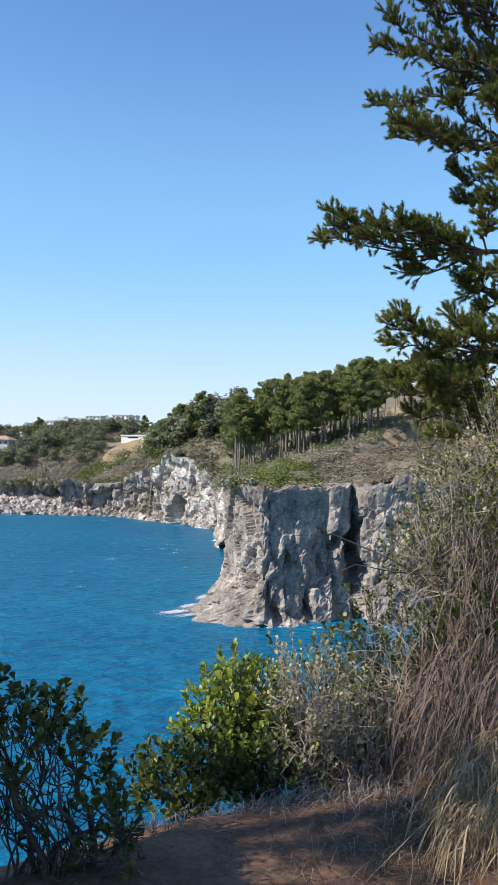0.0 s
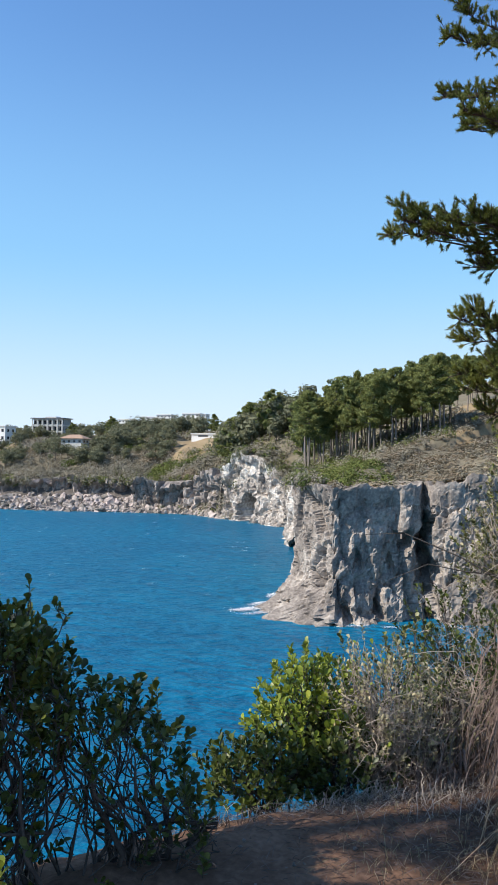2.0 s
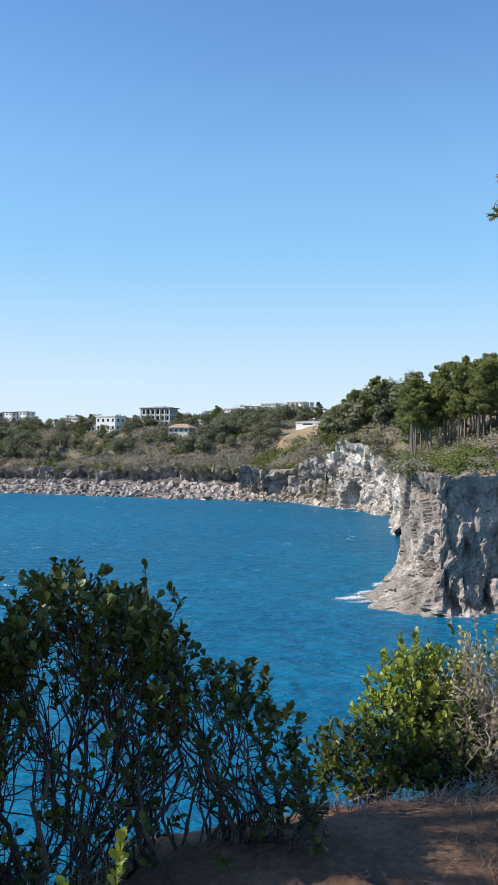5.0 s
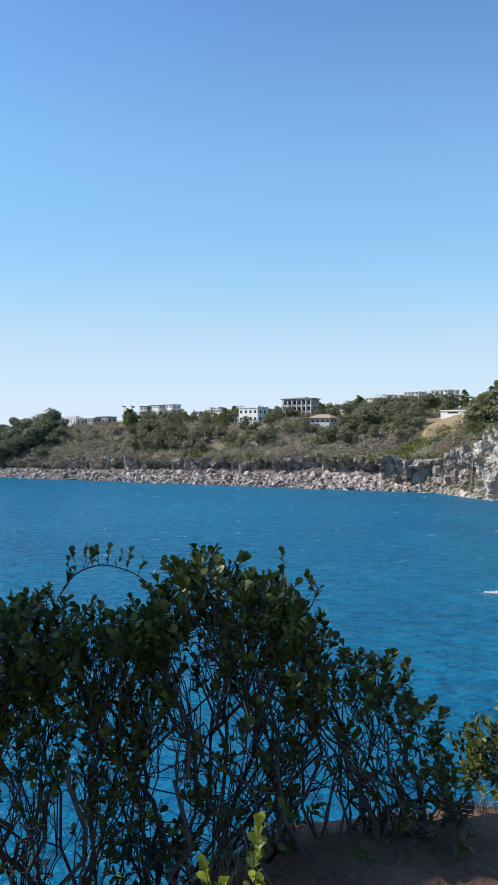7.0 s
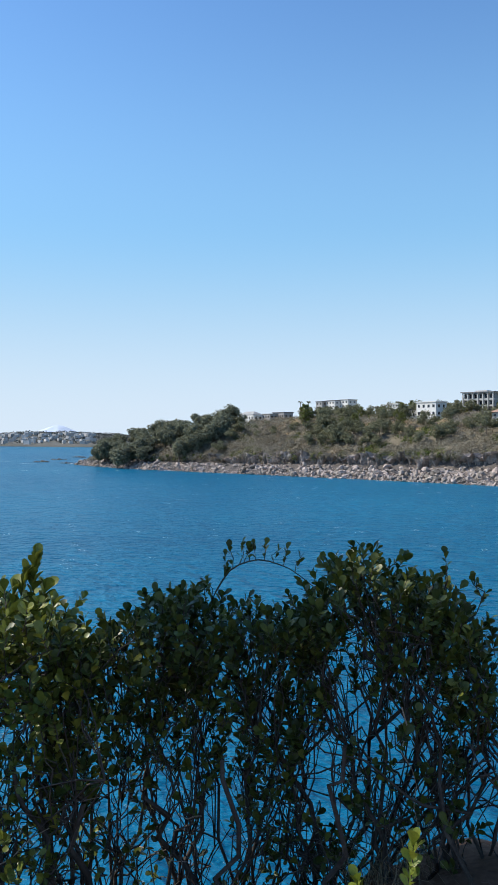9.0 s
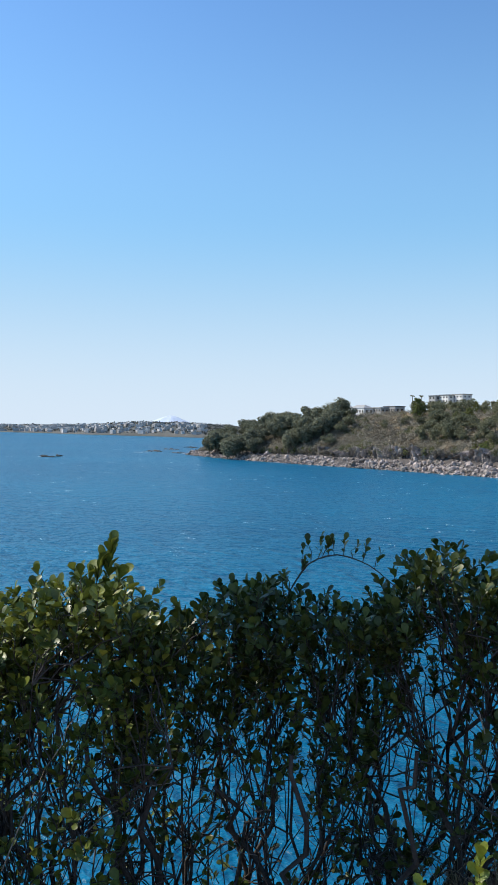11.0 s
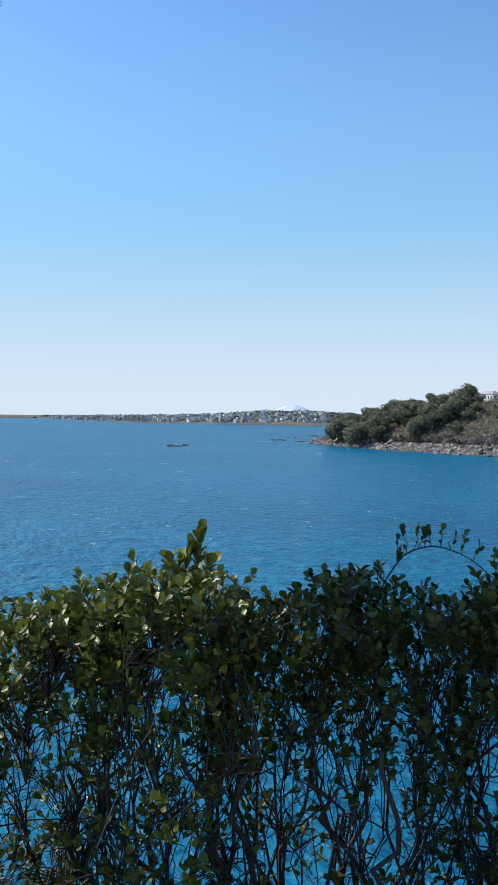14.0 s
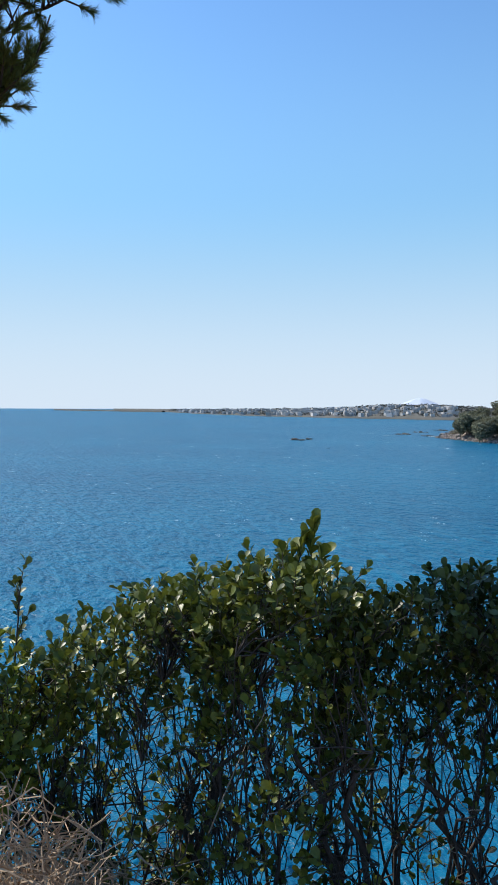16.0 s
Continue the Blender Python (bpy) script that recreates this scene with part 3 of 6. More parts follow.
def build_boulders():
    big = 0
    pile = Pile()
    for k in range(9000):
        x, y, c, s = boulder_place(23, 32)
        z, _ = land_height(np.array([x]), np.array([y]))
        size = rnd.lognormal(-0.72, 0.5) * (1.15 if c[0] > -200 else 0.85)
        size = min(size, 2.0)
        turn = Euler((rnd.uniform(-0.5, 0.5), rnd.uniform(-0.5, 0.5), rnd.uniform(0, 6.3))).to_matrix()
        stretch = rnd.uniform(0.7, 1.5, 3) * size
        if size > 0.95 and big < 240:
            big += 1
            ob = new("boulder", ROCKS[k % 6])
            ob.matrix_world = Matrix.LocRotScale((x, y, z[0] + SEA + 0.2 * size), turn.to_euler(), stretch)
            tagged(ob, "rounded pale grey basalt boulder on the shore", "boulder", "boulders along the shore")
        else:
            v, f = (ROCK_ARRAYS if size > 0.8 else RUBBLE_ARRAYS)[k % 6]
            pile.add((v * stretch) @ np.array(turn).T + [x, y, z[0] + SEA + 0.15 * size], f)
    part("shore_rocks", pile.data("shore_rocks", surface("shore_rock_mass", [(0.17, 0.143, 0.125), (0.34, 0.288, 0.25), (0.52, 0.45, 0.395)], 0.35, 0.9, 0.5, 6, bump_size=0.3, island=0.4, gloss=0.2)),
         None, "mass of pale grey boulders lining the shore", kind="stuff")


build_boulders()


def build_islets():
    for az, d, n, w in ((57.0, 478, 4, 10), (55.9, 486, 3, 6), (49.6, 590, 4, 14), (48.3, 640, 5, 16), (47.6, 560, 4, 10), (47.0, 700, 4, 20)):
        pile = Pile()
        c = polar(az, d, SEA)
        for k in range(n):
            v, f = ROCK_ARRAYS[rnd.integers(6)]
            pile.add(v * rnd.uniform(0.7, 1.7, 3) * [2.2, 1.6, 0.8] + c + [rnd.uniform(-w, w) * 0.5, rnd.uniform(-3, 3), 0], f)
        ob = part("reef", pile.data("reef", ROCK_DARK), None, "low dark wet reef rocks awash in the sea")
        tagged(ob, category="reef", group="reefs off the point")


build_islets()


def foam_patch(x, y, w, h, turn, n=40):
    """Ragged foam: many thin flakes lying just over the water."""
    a = rnd.uniform(0, 2 * np.pi, n)
    r = np.sqrt(rnd.uniform(0, 1, n)) if n < 100 else np.abs(rnd.normal(0, 0.55, n))
    c = np.stack([np.cos(a) * r * w, np.sin(a) * r * h, rnd.uniform(0.02, 0.25, n)], 1)
    v, f = tufts(c, np.tile([[0, 0, 1.0]], (n, 1)), min(w, h) * (0.6 if n < 20 else 0.3 if n < 100 else 0.085), rnd, 0.25)
    ct, st = math.cos(turn), math.sin(turn)
    v = np.stack([v[:, 0] * ct - v[:, 1] * st + x, v[:, 0] * st + v[:, 1] * ct + y, v[:, 2] + SEA], 1)
    return v, f


def build_foam():
    pile = Pile()
    for x, y, w, h, t in ((-9.3, 109, 2.6, 1.2, 0.6), (-8.2, 113.5, 2.0, 0.9, 1.0), (-10.5, 108, 1.5, 0.6, 0.3), (-7.6, 106.5, 2.4, 0.7, 0.5), (-6.6, 121, 2.2, 0.9, 1.3), (4.5, 99.6, 2.2, 0.35, 0), (9, 99.4, 1.4, 0.3, 0.1),
                          (17, 100.6, 2.5, 0.35, 0), (-2, 101.8, 1.2, 0.4, 0.6), (-48, 299, 4, 0.6, 0.3), (-29, 272, 4, 0.5, 1.0), (-22, 262, 3, 0.5, 0.8), (-12, 251, 4, 0.7, 0.7)):
        pile.add(*foam_patch(x, y, w, h, t, 900))
    for k in range(26):
        c = along_coast(24, 32)
        pile.add(*foam_patch(c[0], c[1] - 1.5, rnd.uniform(2, 7), rnd.uniform(0.3, 0.6), 0.1, 50))
    for az, d in ((57.3, 478), (56.3, 484), (49.6, 582), (48.3, 632), (50.5, 560), (52, 610), (47.6, 552)):
        c = polar(az, d)
        pile.add(*foam_patch(c[0], c[1], rnd.uniform(4, 8), 1.0, radians(az), 40))
    part("foam", pile.data("foam", FOAM), None, "white foam where waves break on the rocks", kind="stuff")
    caps = Pile()
    for k in range(460):
        c = polar(rnd.uniform(-2, 85), 120 + 380 * rnd.uniform() ** 1.2)
        if to_coast(np.array([c[0]]), np.array([c[1]]))[0][0] < -8:
            w = rnd.uniform(0.35, 1.1) * (0.6 + np.hypot(c[0], c[1]) / 260)
            caps.add(*foam_patch(c[0], c[1], w, w * 0.22, rnd.uniform(0.2, 0.7), 9))
    part("whitecaps", caps.data("whitecaps", FOAM), None, "small scattered whitecaps on the open sea", kind="stuff")


build_foam()


# ------------------------------------------------------------ scrub and trees on the far land
def ground_at(x, y):
    z, s = land_height(np.array([x]), np.array([y]))
    return z[0] + SEA, s[0]


# sector of the dry field below the white shed
FIELD_AZ = (7.1, 10.4)


def open_ground(x, y):
    """The dry field below the shed, and the terrace before the low houses, where no trees stand."""
    az, dist = math.degrees(math.atan2(-x, y)), math.hypot(x, y)
    return (FIELD_AZ[0] < az < FIELD_AZ[1] and dist < 396) or (31.2 < az < 35.4 and dist < 552) or (15.9 < az < 18.2 and 372 < dist < 400) or (21.2 < az < 23.0 and 408 < dist < 436)


def build_scrub():
    piles = {"green": Pile(), "dry": Pile(), "brown": Pile()}
    n = 0
    while n < 4600:
        c = along_coast(23, 33)
        s = c[2] + 3.5 + (rnd.exponential(28) if rnd.uniform() < 0.75 else rnd.uniform(0, 10))
        x, y = c[0] + rnd.uniform(-6, 6), c[1] + s
        z, s = ground_at(x, y)
        if FIELD_AZ[0] < math.degrees(math.atan2(-x, y)) < FIELD_AZ[1] and 338 < math.hypot(x, y) < 396:
            continue
        if s > 140 or (s < c[2] + 2 and noise.noise(Vector((x, y, 5)) * 0.06) < 0.05):
            continue
        patch = noise.noise(Vector((x, y, 0)) * 0.05)
        kind = "green" if patch > 0.25 else "dry" if patch < -0.28 else "brown"
        r = rnd.uniform(0.9, 2.8) * (1.0 if s < 50 else 1.3)
        piles[kind].add(*pads([(x, y, z + 0.3 * r, r, r, r * 0.75)], 48, 0.34, rnd, 0.3))
        n += 1
    # larger bushes over the slopes further up
    n = 0
    while n < 1500:
        c = along_coast(24, 32)
        x, y = c[0] + rnd.uniform(-6, 6), c[1] + c[2] + rnd.uniform(18, 105)
        z, s = ground_at(x, y)
        n += 1
        if open_ground(x, y):
            continue
        patch = noise.noise(Vector((x, y, 3)) * 0.04)
        r = rnd.uniform(1.6, 3.4)
        piles["green" if patch > 0.32 else "dry" if patch < -0.38 else "brown"].add(*pads([(x, y, z + 0.35 * r, r, r, r * 0.8)], 54, 0.42, rnd, 0.3))
    # bushes hanging over the low cliff
    for k in range(420):
        c = along_coast(24, 32)
        x, y = c[0] + rnd.uniform(-5, 5), c[1] + c[2] + rnd.uniform(3.2, 12)
        z, s = ground_at(x, y)
        if noise.noise(Vector((x, y, 2)) * 0.045) < -0.18:
            continue
        r = rnd.uniform(1.2, 2.7)
        piles["brown" if rnd.uniform() < 0.6 else "green"].add(*pads([(x, y, z + rnd.uniform(-1.2, 0.6), r, r, r * 0.9)], 70, 0.32, rnd, 0.3))
    for k in range(380):
        c = along_coast(24, 30)
        x, y = c[0] + rnd.uniform(-3, 3), c[1] + c[2] * 0.9 + rnd.uniform(-0.6, 2.6)
        if noise.noise(Vector((x * 0.05, 4.0, 1.0))) < -0.1:
            continue
        r = rnd.uniform(0.8, 2.0)
        piles["brown" if rnd.uniform() < 0.7 else "green"].add(*pads([(x, y, SEA + c[4] + rnd.uniform(-1.3, 0.9), r, r, r)], 54, 0.32, rnd, 0.3))
    for k in range(170):
        c = along_coast(14, 18)
        x, y = c[0] + rnd.uniform(-0.6, 2.5), c[1] + rnd.uniform(-1, 1)
        r = rnd.uniform(0.6, 1.3)
        piles["brown" if rnd.uniform() < 0.5 else "green"].add(*pads([(x, y, SEA + c[4] + rnd.uniform(0.1, 0.6), r, r, r * 0.8)], 70, 0.17, rnd, 0.3))
    # thick grey brush over the slope of the western point
    n = 0
    while n < 1900:
        c = along_coast(28, 33)
        x, y = c[0] + rnd.uniform(-6, 6), c[1] + c[2] * 0.9 + 2 + rnd.exponential(22)
        z, s = ground_at(x, y)
        if s < c[2] * 0.8 or s > 120:
            continue
        n += 1
        r = rnd.uniform(1.5, 3.6)
        piles["dry" if rnd.uniform() < 0.12 else "brown"].add(*pads([(x, y, z + 0.35 * r, r, r, r * 0.85)], 64, 0.36, rnd, 0.3))
    # the top of the near headland
    n = 0
    while n < 3800:
        x, y = rnd.uniform(-5, 44), rnd.uniform(101, 172)
        z, s = ground_at(x, y)
        if s < 0.8:
            continue
        n += 1
        green = x < 10 - (y - 105) * 0.12 and s > 3 and rnd.uniform() < 0.85
        if x > 15 and y > 130 and rnd.uniform() < 0.45:
            continue
        r = rnd.uniform(0.7, 1.5) if green else rnd.uniform(0.45, 1.1)
        piles["green" if green else "dry" if rnd.uniform() < 0.4 else "brown"].add(*pads([(x, y, z + 0.25 * r, r, r, r * 0.7)], 60 if green else 46, 0.19, rnd, 0.3, 0.55, 0.5 if green else 1.5))
    # slope between the cave cliff and the headland
    n = 0
    while n < 1500:
        x, y = rnd.uniform(-60, 30), rnd.uniform(165, 345)
        z, s = ground_at(x, y)
        if s < 1 or s > 45:
            continue
        n += 1
        r = rnd.uniform(0.9, 2.4)
        piles["brown" if rnd.uniform() < 0.7 else "green"].add(*pads([(x, y, z + 0.3 * r, r, r, r * 0.8)], 46, 0.33, rnd, 0.3))
    # brush that hides the rim of the cave cliff and hangs down its flanks
    for k in range(620):
        c = along_coast(18, 24)
        inx, iny = (0.75, 0.66) if c[1] > 255 else (0.97, 0.2)
        back = rnd.exponential(5.0) - 0.4
        x, y = c[0] + inx * back + rnd.uniform(-1, 1), c[1] + iny * back
        z, s = ground_at(x, y)
        if s < 0.2 or (abs(x + 21.5) < 2.2 and back < 3):
            continue
        r = rnd.uniform(0.9, 2.2)
        piles["brown" if rnd.uniform() < 0.72 else "green"].add(*pads([(x, y, z + rnd.uniform(-0.9, 0.5) * r, r, r, r)], 80, 0.26, rnd, 0.3))
    # undergrowth between the trunks of the grove
    for k in range(420):
        x, y = polar(rnd.uniform(-9.5, 1.0), rnd.uniform(133, 168))[:2]
        z, s = ground_at(x, y)
        if s < 2:
            continue
        r = rnd.uniform(0.6, 1.5)
        piles["brown" if rnd.uniform() < 0.6 else "green"].add(*pads([(x, y, z + 0.4 * r, r, r, r)], 60, 0.18, rnd, 0.3))
    for key, mat, label in (("green", SCRUB_GREEN, "dense green coastal scrub"), ("dry", SCRUB_DRY, "dry straw-coloured winter scrub"), ("brown", SCRUB, "olive-brown coastal scrub")):
        part("scrub", piles[key].data("scrub", mat), None, label, kind="stuff")


build_scrub()


def pine_far(name, height, seed, label, group, spread=1.0, bare=0.5, material=NEEDLES_FAR, blade=0.2, count=55):
    """A tall coastal pine: a bare leaning trunk with limbs and a crown of flat tufted pads."""
    rng = np.random.default_rng(seed)
    ob = thing(name, (0, 0, -300), label, "tree", group)
    lean = rng.uniform(-0.08, 0.08, 2) * height
    top = np.array([lean[0], lean[1], height * 0.93])
    t = np.linspace(0, 1, 8)[:, None]
    trunk = top * t + np.sin(t * np.pi * 1.3) * np.array([rng.uniform(-.3, .3), rng.uniform(-.3, .3), 0])
    part("trunk", data("trunk", *tube(trunk, height * 0.0125, height * 0.005, 6), BARK_FAR, True), ob)
    limbs, blobs = Pile(), []
    for k in range(24):
        f = (k + rng.uniform(0, 0.8)) / 24
        h = bare + (1.02 - bare) * f
        base = np.array([np.interp(h, t[:, 0], trunk[:, i]) for i in range(3)])
        reach = spread * height * (0.03 + 0.17 * np.clip(np.sin(np.pi * (0.22 + 0.78 * f)), 0.06, 1)) * rng.uniform(0.45, 1.35)
        a = k * 2.4 + rng.uniform(-0.5, 0.5)
        tip = base + [np.cos(a) * reach, np.sin(a) * reach, height * rng.uniform(-0.01, 0.05)]
        limbs.add(*tube([base, (base + tip) / 2 + [0, 0, -0.1], tip], height * 0.005, height * 0.002, 4))
        for m in range(3):
            q = base + (tip - base) * (0.4 + 0.3 * m) + rng.normal(0, 0.018 * height, 3) * [1, 1, 0.6]
            r = height * rng.uniform(0.018, 0.045)
            blobs.append((*q, r * 1.3, r * 1.3, r * 0.8))
    part("branchwork", limbs.data("branchwork", BARK_FAR), ob)
    part("crown", data("crown", *pads(blobs, count, blade, rng, 1.2, 0.26), material), ob)
    return ob


def broad_far(name, height, seed, label, group, material=TREE_LEAF, blade=0.36, count=75):
    """A round-headed evergreen tree seen from far off."""
    rng = np.random.default_rng(seed)
    ob = thing(name, (0, 0, -300), label, "tree", group)
    part("trunk", data("trunk", *tube([(0, 0, -0.5), (0.1, 0, height * 0.3), (0.2, 0.1, height * 0.7)], height * 0.03, height * 0.01, 5), BARK_FAR), ob)
    blobs = []
    for k in range(11):
        a, r = rng.uniform(0, 6.3), rng.uniform(0, 0.34) * height
        rr = height * rng.uniform(0.13, 0.24)
        blobs.append((np.cos(a) * r, np.sin(a) * r, height * rng.uniform(0.35, 0.82) - r * 0.25, rr, rr, rr * 0.75))
    part("crown", data("crown", *pads(blobs, count, blade, rng, 0.4), material), ob)
    return ob


HEAD_PINES = [pine_far("pine_tree", 12.5, 40 + k, "tall coastal pine with a bare pale trunk on the headland", "pines on the headland", 0.82, 0.40 + 0.07 * (k % 3), NEEDLES_FAR, 0.26, 60) for k in range(6)]
FAR_TREES = [broad_far("tree", 8.5, 60 + k, "dark evergreen tree on the far slope", "trees on the far slope") for k in range(5)]
WEST_TREES = [broad_far("tree", 8.5, 80 + k, "dark dense pine on the western point", "trees on the western point", TREE_DARK, 0.34, 140) for k in range(4)]
FAR_PINES = [pine_far("pine_tree", 10, 70 + k, "spreading dark pine above the far shore", "pines above the far shore", 1.5, 0.3, NEEDLES_FAR, 0.42, 40) for k in range(4)]


def plant(source, x, y, scale=1.0, sink=0.3):
    z, s = ground_at(x, y)
    m = Matrix.LocRotScale((x, y, z - sink), Euler((0, 0, rnd.uniform(0, 6.3))), None)
    ob = copy_thing(source, m)
    ob.scale = (scale * rnd.uniform(0.92, 1.08), scale * rnd.uniform(0.92, 1.08), scale)
    return ob


def in_belt(az0, az1, d0, d1):
    c = polar(rnd.uniform(az0, az1), rnd.uniform(d0, d1))
    return c[0], c[1]


def build_trees():
    # the grove of pines on the headland
    for az0, az1, d0, d1, n, sc in ((-9.2, -3.0, 138, 165, 46, 1.14), (-3.5, 0.9, 142, 180, 32, 1.22), (-12.2, -9.3, 178, 205, 8, 1.0), (-16, -12, 150, 200, 14, 1.0)):
        for k in range(n):
            x, y = in_belt(az0, az1, d0, d1)
            plant(HEAD_PINES[rnd.integers(6)], x, y, sc * rnd.uniform(0.78, 1.1))
    # trees behind the cave cliff
    for az0, az1, d0, d1, n, sc in ((-1.5, 3.4, 208, 262, 24, 1.5), (0, 6.0, 262, 330, 36, 1.35)):
        for k in range(n):
            x, y = in_belt(az0, az1, d0, d1)
            if ground_at(x, y)[1] > 6:
                plant((FAR_PINES + FAR_TREES)[rnd.integers(3, 9)], x, y, sc * rnd.uniform(0.8, 1.15))
    for az0, az1, d0, d1, n, t0, t1 in ((5.4, 6.5, 292, 318, 16, 37.5, 40.5), (3.6, 5.5, 282, 315, 24, 40, 44), (1.2, 3.8, 275, 312, 26, 41.5, 46.5), (-0.5, 1.6, 235, 290, 20, 41, 45.5)):
        for k in range(n):
            x, y = in_belt(az0, az1, d0, d1)
            z, inl = ground_at(x, y)
            if inl < 8:
                continue
            tall = rnd.uniform(t0, t1) + SEA - z
            if tall > 3:
                src = FAR_PINES[rnd.integers(4)] if rnd.uniform() < 0.4 else FAR_TREES[rnd.integers(5)]
                plant(src, x, y, min(tall / (10.2 if src in FAR_PINES else 8.2), 1.9), 0.3)
    # the belt of trees along the far rise: the front rows one by one, the rest as a wood
    for k in range(120):
        x = rnd.uniform(-285, -20)
        y = np.interp(x, [-250, -20], [330, 315]) + rnd.uniform(45, 100)
        if open_ground(x, y):
            continue
        plant(FAR_TREES[rnd.integers(5)] if rnd.uniform() < 0.75 else FAR_PINES[rnd.integers(4)], x, y, rnd.uniform(0.7, 1.35))
    crowns = []
    for k in range(9):
        blobs = []
        for j in range(10):
            a, r, rr = rnd.uniform(0, 6.3), rnd.uniform(0, 2.9), rnd.uniform(1.1, 2.0)
            blobs.append((np.cos(a) * r, np.sin(a) * r, rnd.uniform(3.0, 7.0) - r * 0.25, rr, rr, rr * 0.75))
        crowns.append(pads(blobs, 45, 0.42, rnd, 0.4))
    wood = Pile()
    for k in range(330):
        x = rnd.uniform(-310, 0)
        y = np.interp(x, [-250, -20], [330, 315]) + rnd.uniform(95, 230)
        if open_ground(x, y):
            continue
        v, f = crowns[rnd.integers(9)]
        sc, a = rnd.uniform(0.65, 1.2), rnd.uniform(0, 6.3)
        turn = np.array([(np.cos(a), -np.sin(a), 0), (np.sin(a), np.cos(a), 0), (0, 0, 1)])
        wood.add(v * sc @ turn.T + [x, y, ground_at(x, y)[0] - 0.5], f)
    part("woodland", wood.data("woodland", TREE_LEAF), None, "dark evergreen woodland between the houses on the rise", kind="stuff")
    for k in range(80):
        x = rnd.uniform(-270, -50)
        y = np.interp(x, [-250, -20], [330, 315]) + rnd.uniform(20, 50)
        if open_ground(x, y):
            continue
        plant(FAR_TREES[rnd.integers(5)], x, y, rnd.uniform(0.55, 1.25))
    # dark clumps of trees half way up the far slope
    for az0, az1, d0, d1, n, sc in ((24.3, 29.3, 392, 418, 20, 1.05), (14.2, 16.4, 352, 372, 10, 1.0), (11.0, 12.6, 345, 362, 6, 0.85), (19.0, 21.0, 372, 392, 7, 0.85), (31.5, 35.0, 440, 470, 7, 0.6)):
        for k in range(n):
            x, y = in_belt(az0, az1, d0, d1)
            plant(FAR_TREES[rnd.integers(5)], x, y, sc * rnd.uniform(0.7, 1.15))
    # trees that half hide the white houses on the skyline
    for k in range(34):
        x, y = in_belt(8.2, 14.8, 440, 508)
        tall = rnd.uniform(44.5, 48.0) - 0.45 * max(0.0, math.degrees(math.atan2(-x, y)) - 11.5) * 2 + SEA - ground_at(x, y)[0]
        if tall > 3:
            plant(FAR_TREES[rnd.integers(5)], x, y, min(tall / 8.2, 1.6))
    # the dark pines on the western point
    for az0, az1, d0, d1, n, sc in ((35.9, 40.5, 455, 495, 30, 1.75), (40, 44.5, 470, 525, 30, 1.75), (44, 45.7, 500, 545, 14, 1.8)):
        for k in range(n):
            x, y = in_belt(az0, az1, d0, d1)
            plant(WEST_TREES[rnd.integers(4)], x, y, sc * rnd.uniform(0.85, 1.15))
    for src in HEAD_PINES + FAR_TREES + FAR_PINES + WEST_TREES:
        for o in (*src.children_recursive, src):
            bpy.data.objects.remove(o)


build_trees()


# ------------------------------------------------------------ houses on the rise
def house(az, dist, z0, w, d, h, turn, wall, roof, storeys, bays, label, name="house", flat=True, eave=0.4):
    c = polar(az, dist, z0)
    ob = thing(name, c, label, "house", "houses on the far rise")
    ob.rotation_euler = (0, 0, radians(turn))
    part("wall", data("wall", *box(-w / 2, w / 2, -d / 2, d / 2, -6, h), wall), ob)
    if flat:
        part("roof", data("roof", *box(-w / 2 - eave, w / 2 + eave, -d / 2 - eave, d / 2 + eave, h, h + 0.5), roof), ob)
    else:
        v = np.array([(-w / 2 - eave, -d / 2 - eave, h), (w / 2 + eave, -d / 2 - eave, h), (w / 2 + eave, d / 2 + eave, h), (-w / 2 - eave, d / 2 + eave, h),
                      (-w / 4, 0, h + d * 0.28), (w / 4, 0, h + d * 0.28)])
        part("roof", data("roof", v, [(0, 1, 5, 4), (1, 2, 5), (2, 3, 4, 5), (3, 0, 4), (0, 3, 2, 1)], roof), ob)
    sh = h / storeys
    ww = w / bays * 0.42
    pane = data("window", *box(-ww / 2, ww / 2, -0.06, 0.06, 0, sh * 0.4), WINDOW_DARK)
    for s in range(storeys):
        for b in range(bays):
            part("window", pane, ob, place=(-w / 2 + w * (b + 0.5) / bays, -d / 2 - 0.02, sh * (s + 0.28)))
    side = data("window", *box(-0.06, 0.06, -0.7, 0.7, 0, sh * 0.4), WINDOW_DARK)
    for s in range(storeys):
        for q in (-1, 1):
            part("window", side, ob, place=(w / 2 + 0.02, q * d * 0.22, sh * (s + 0.28)))
    return ob


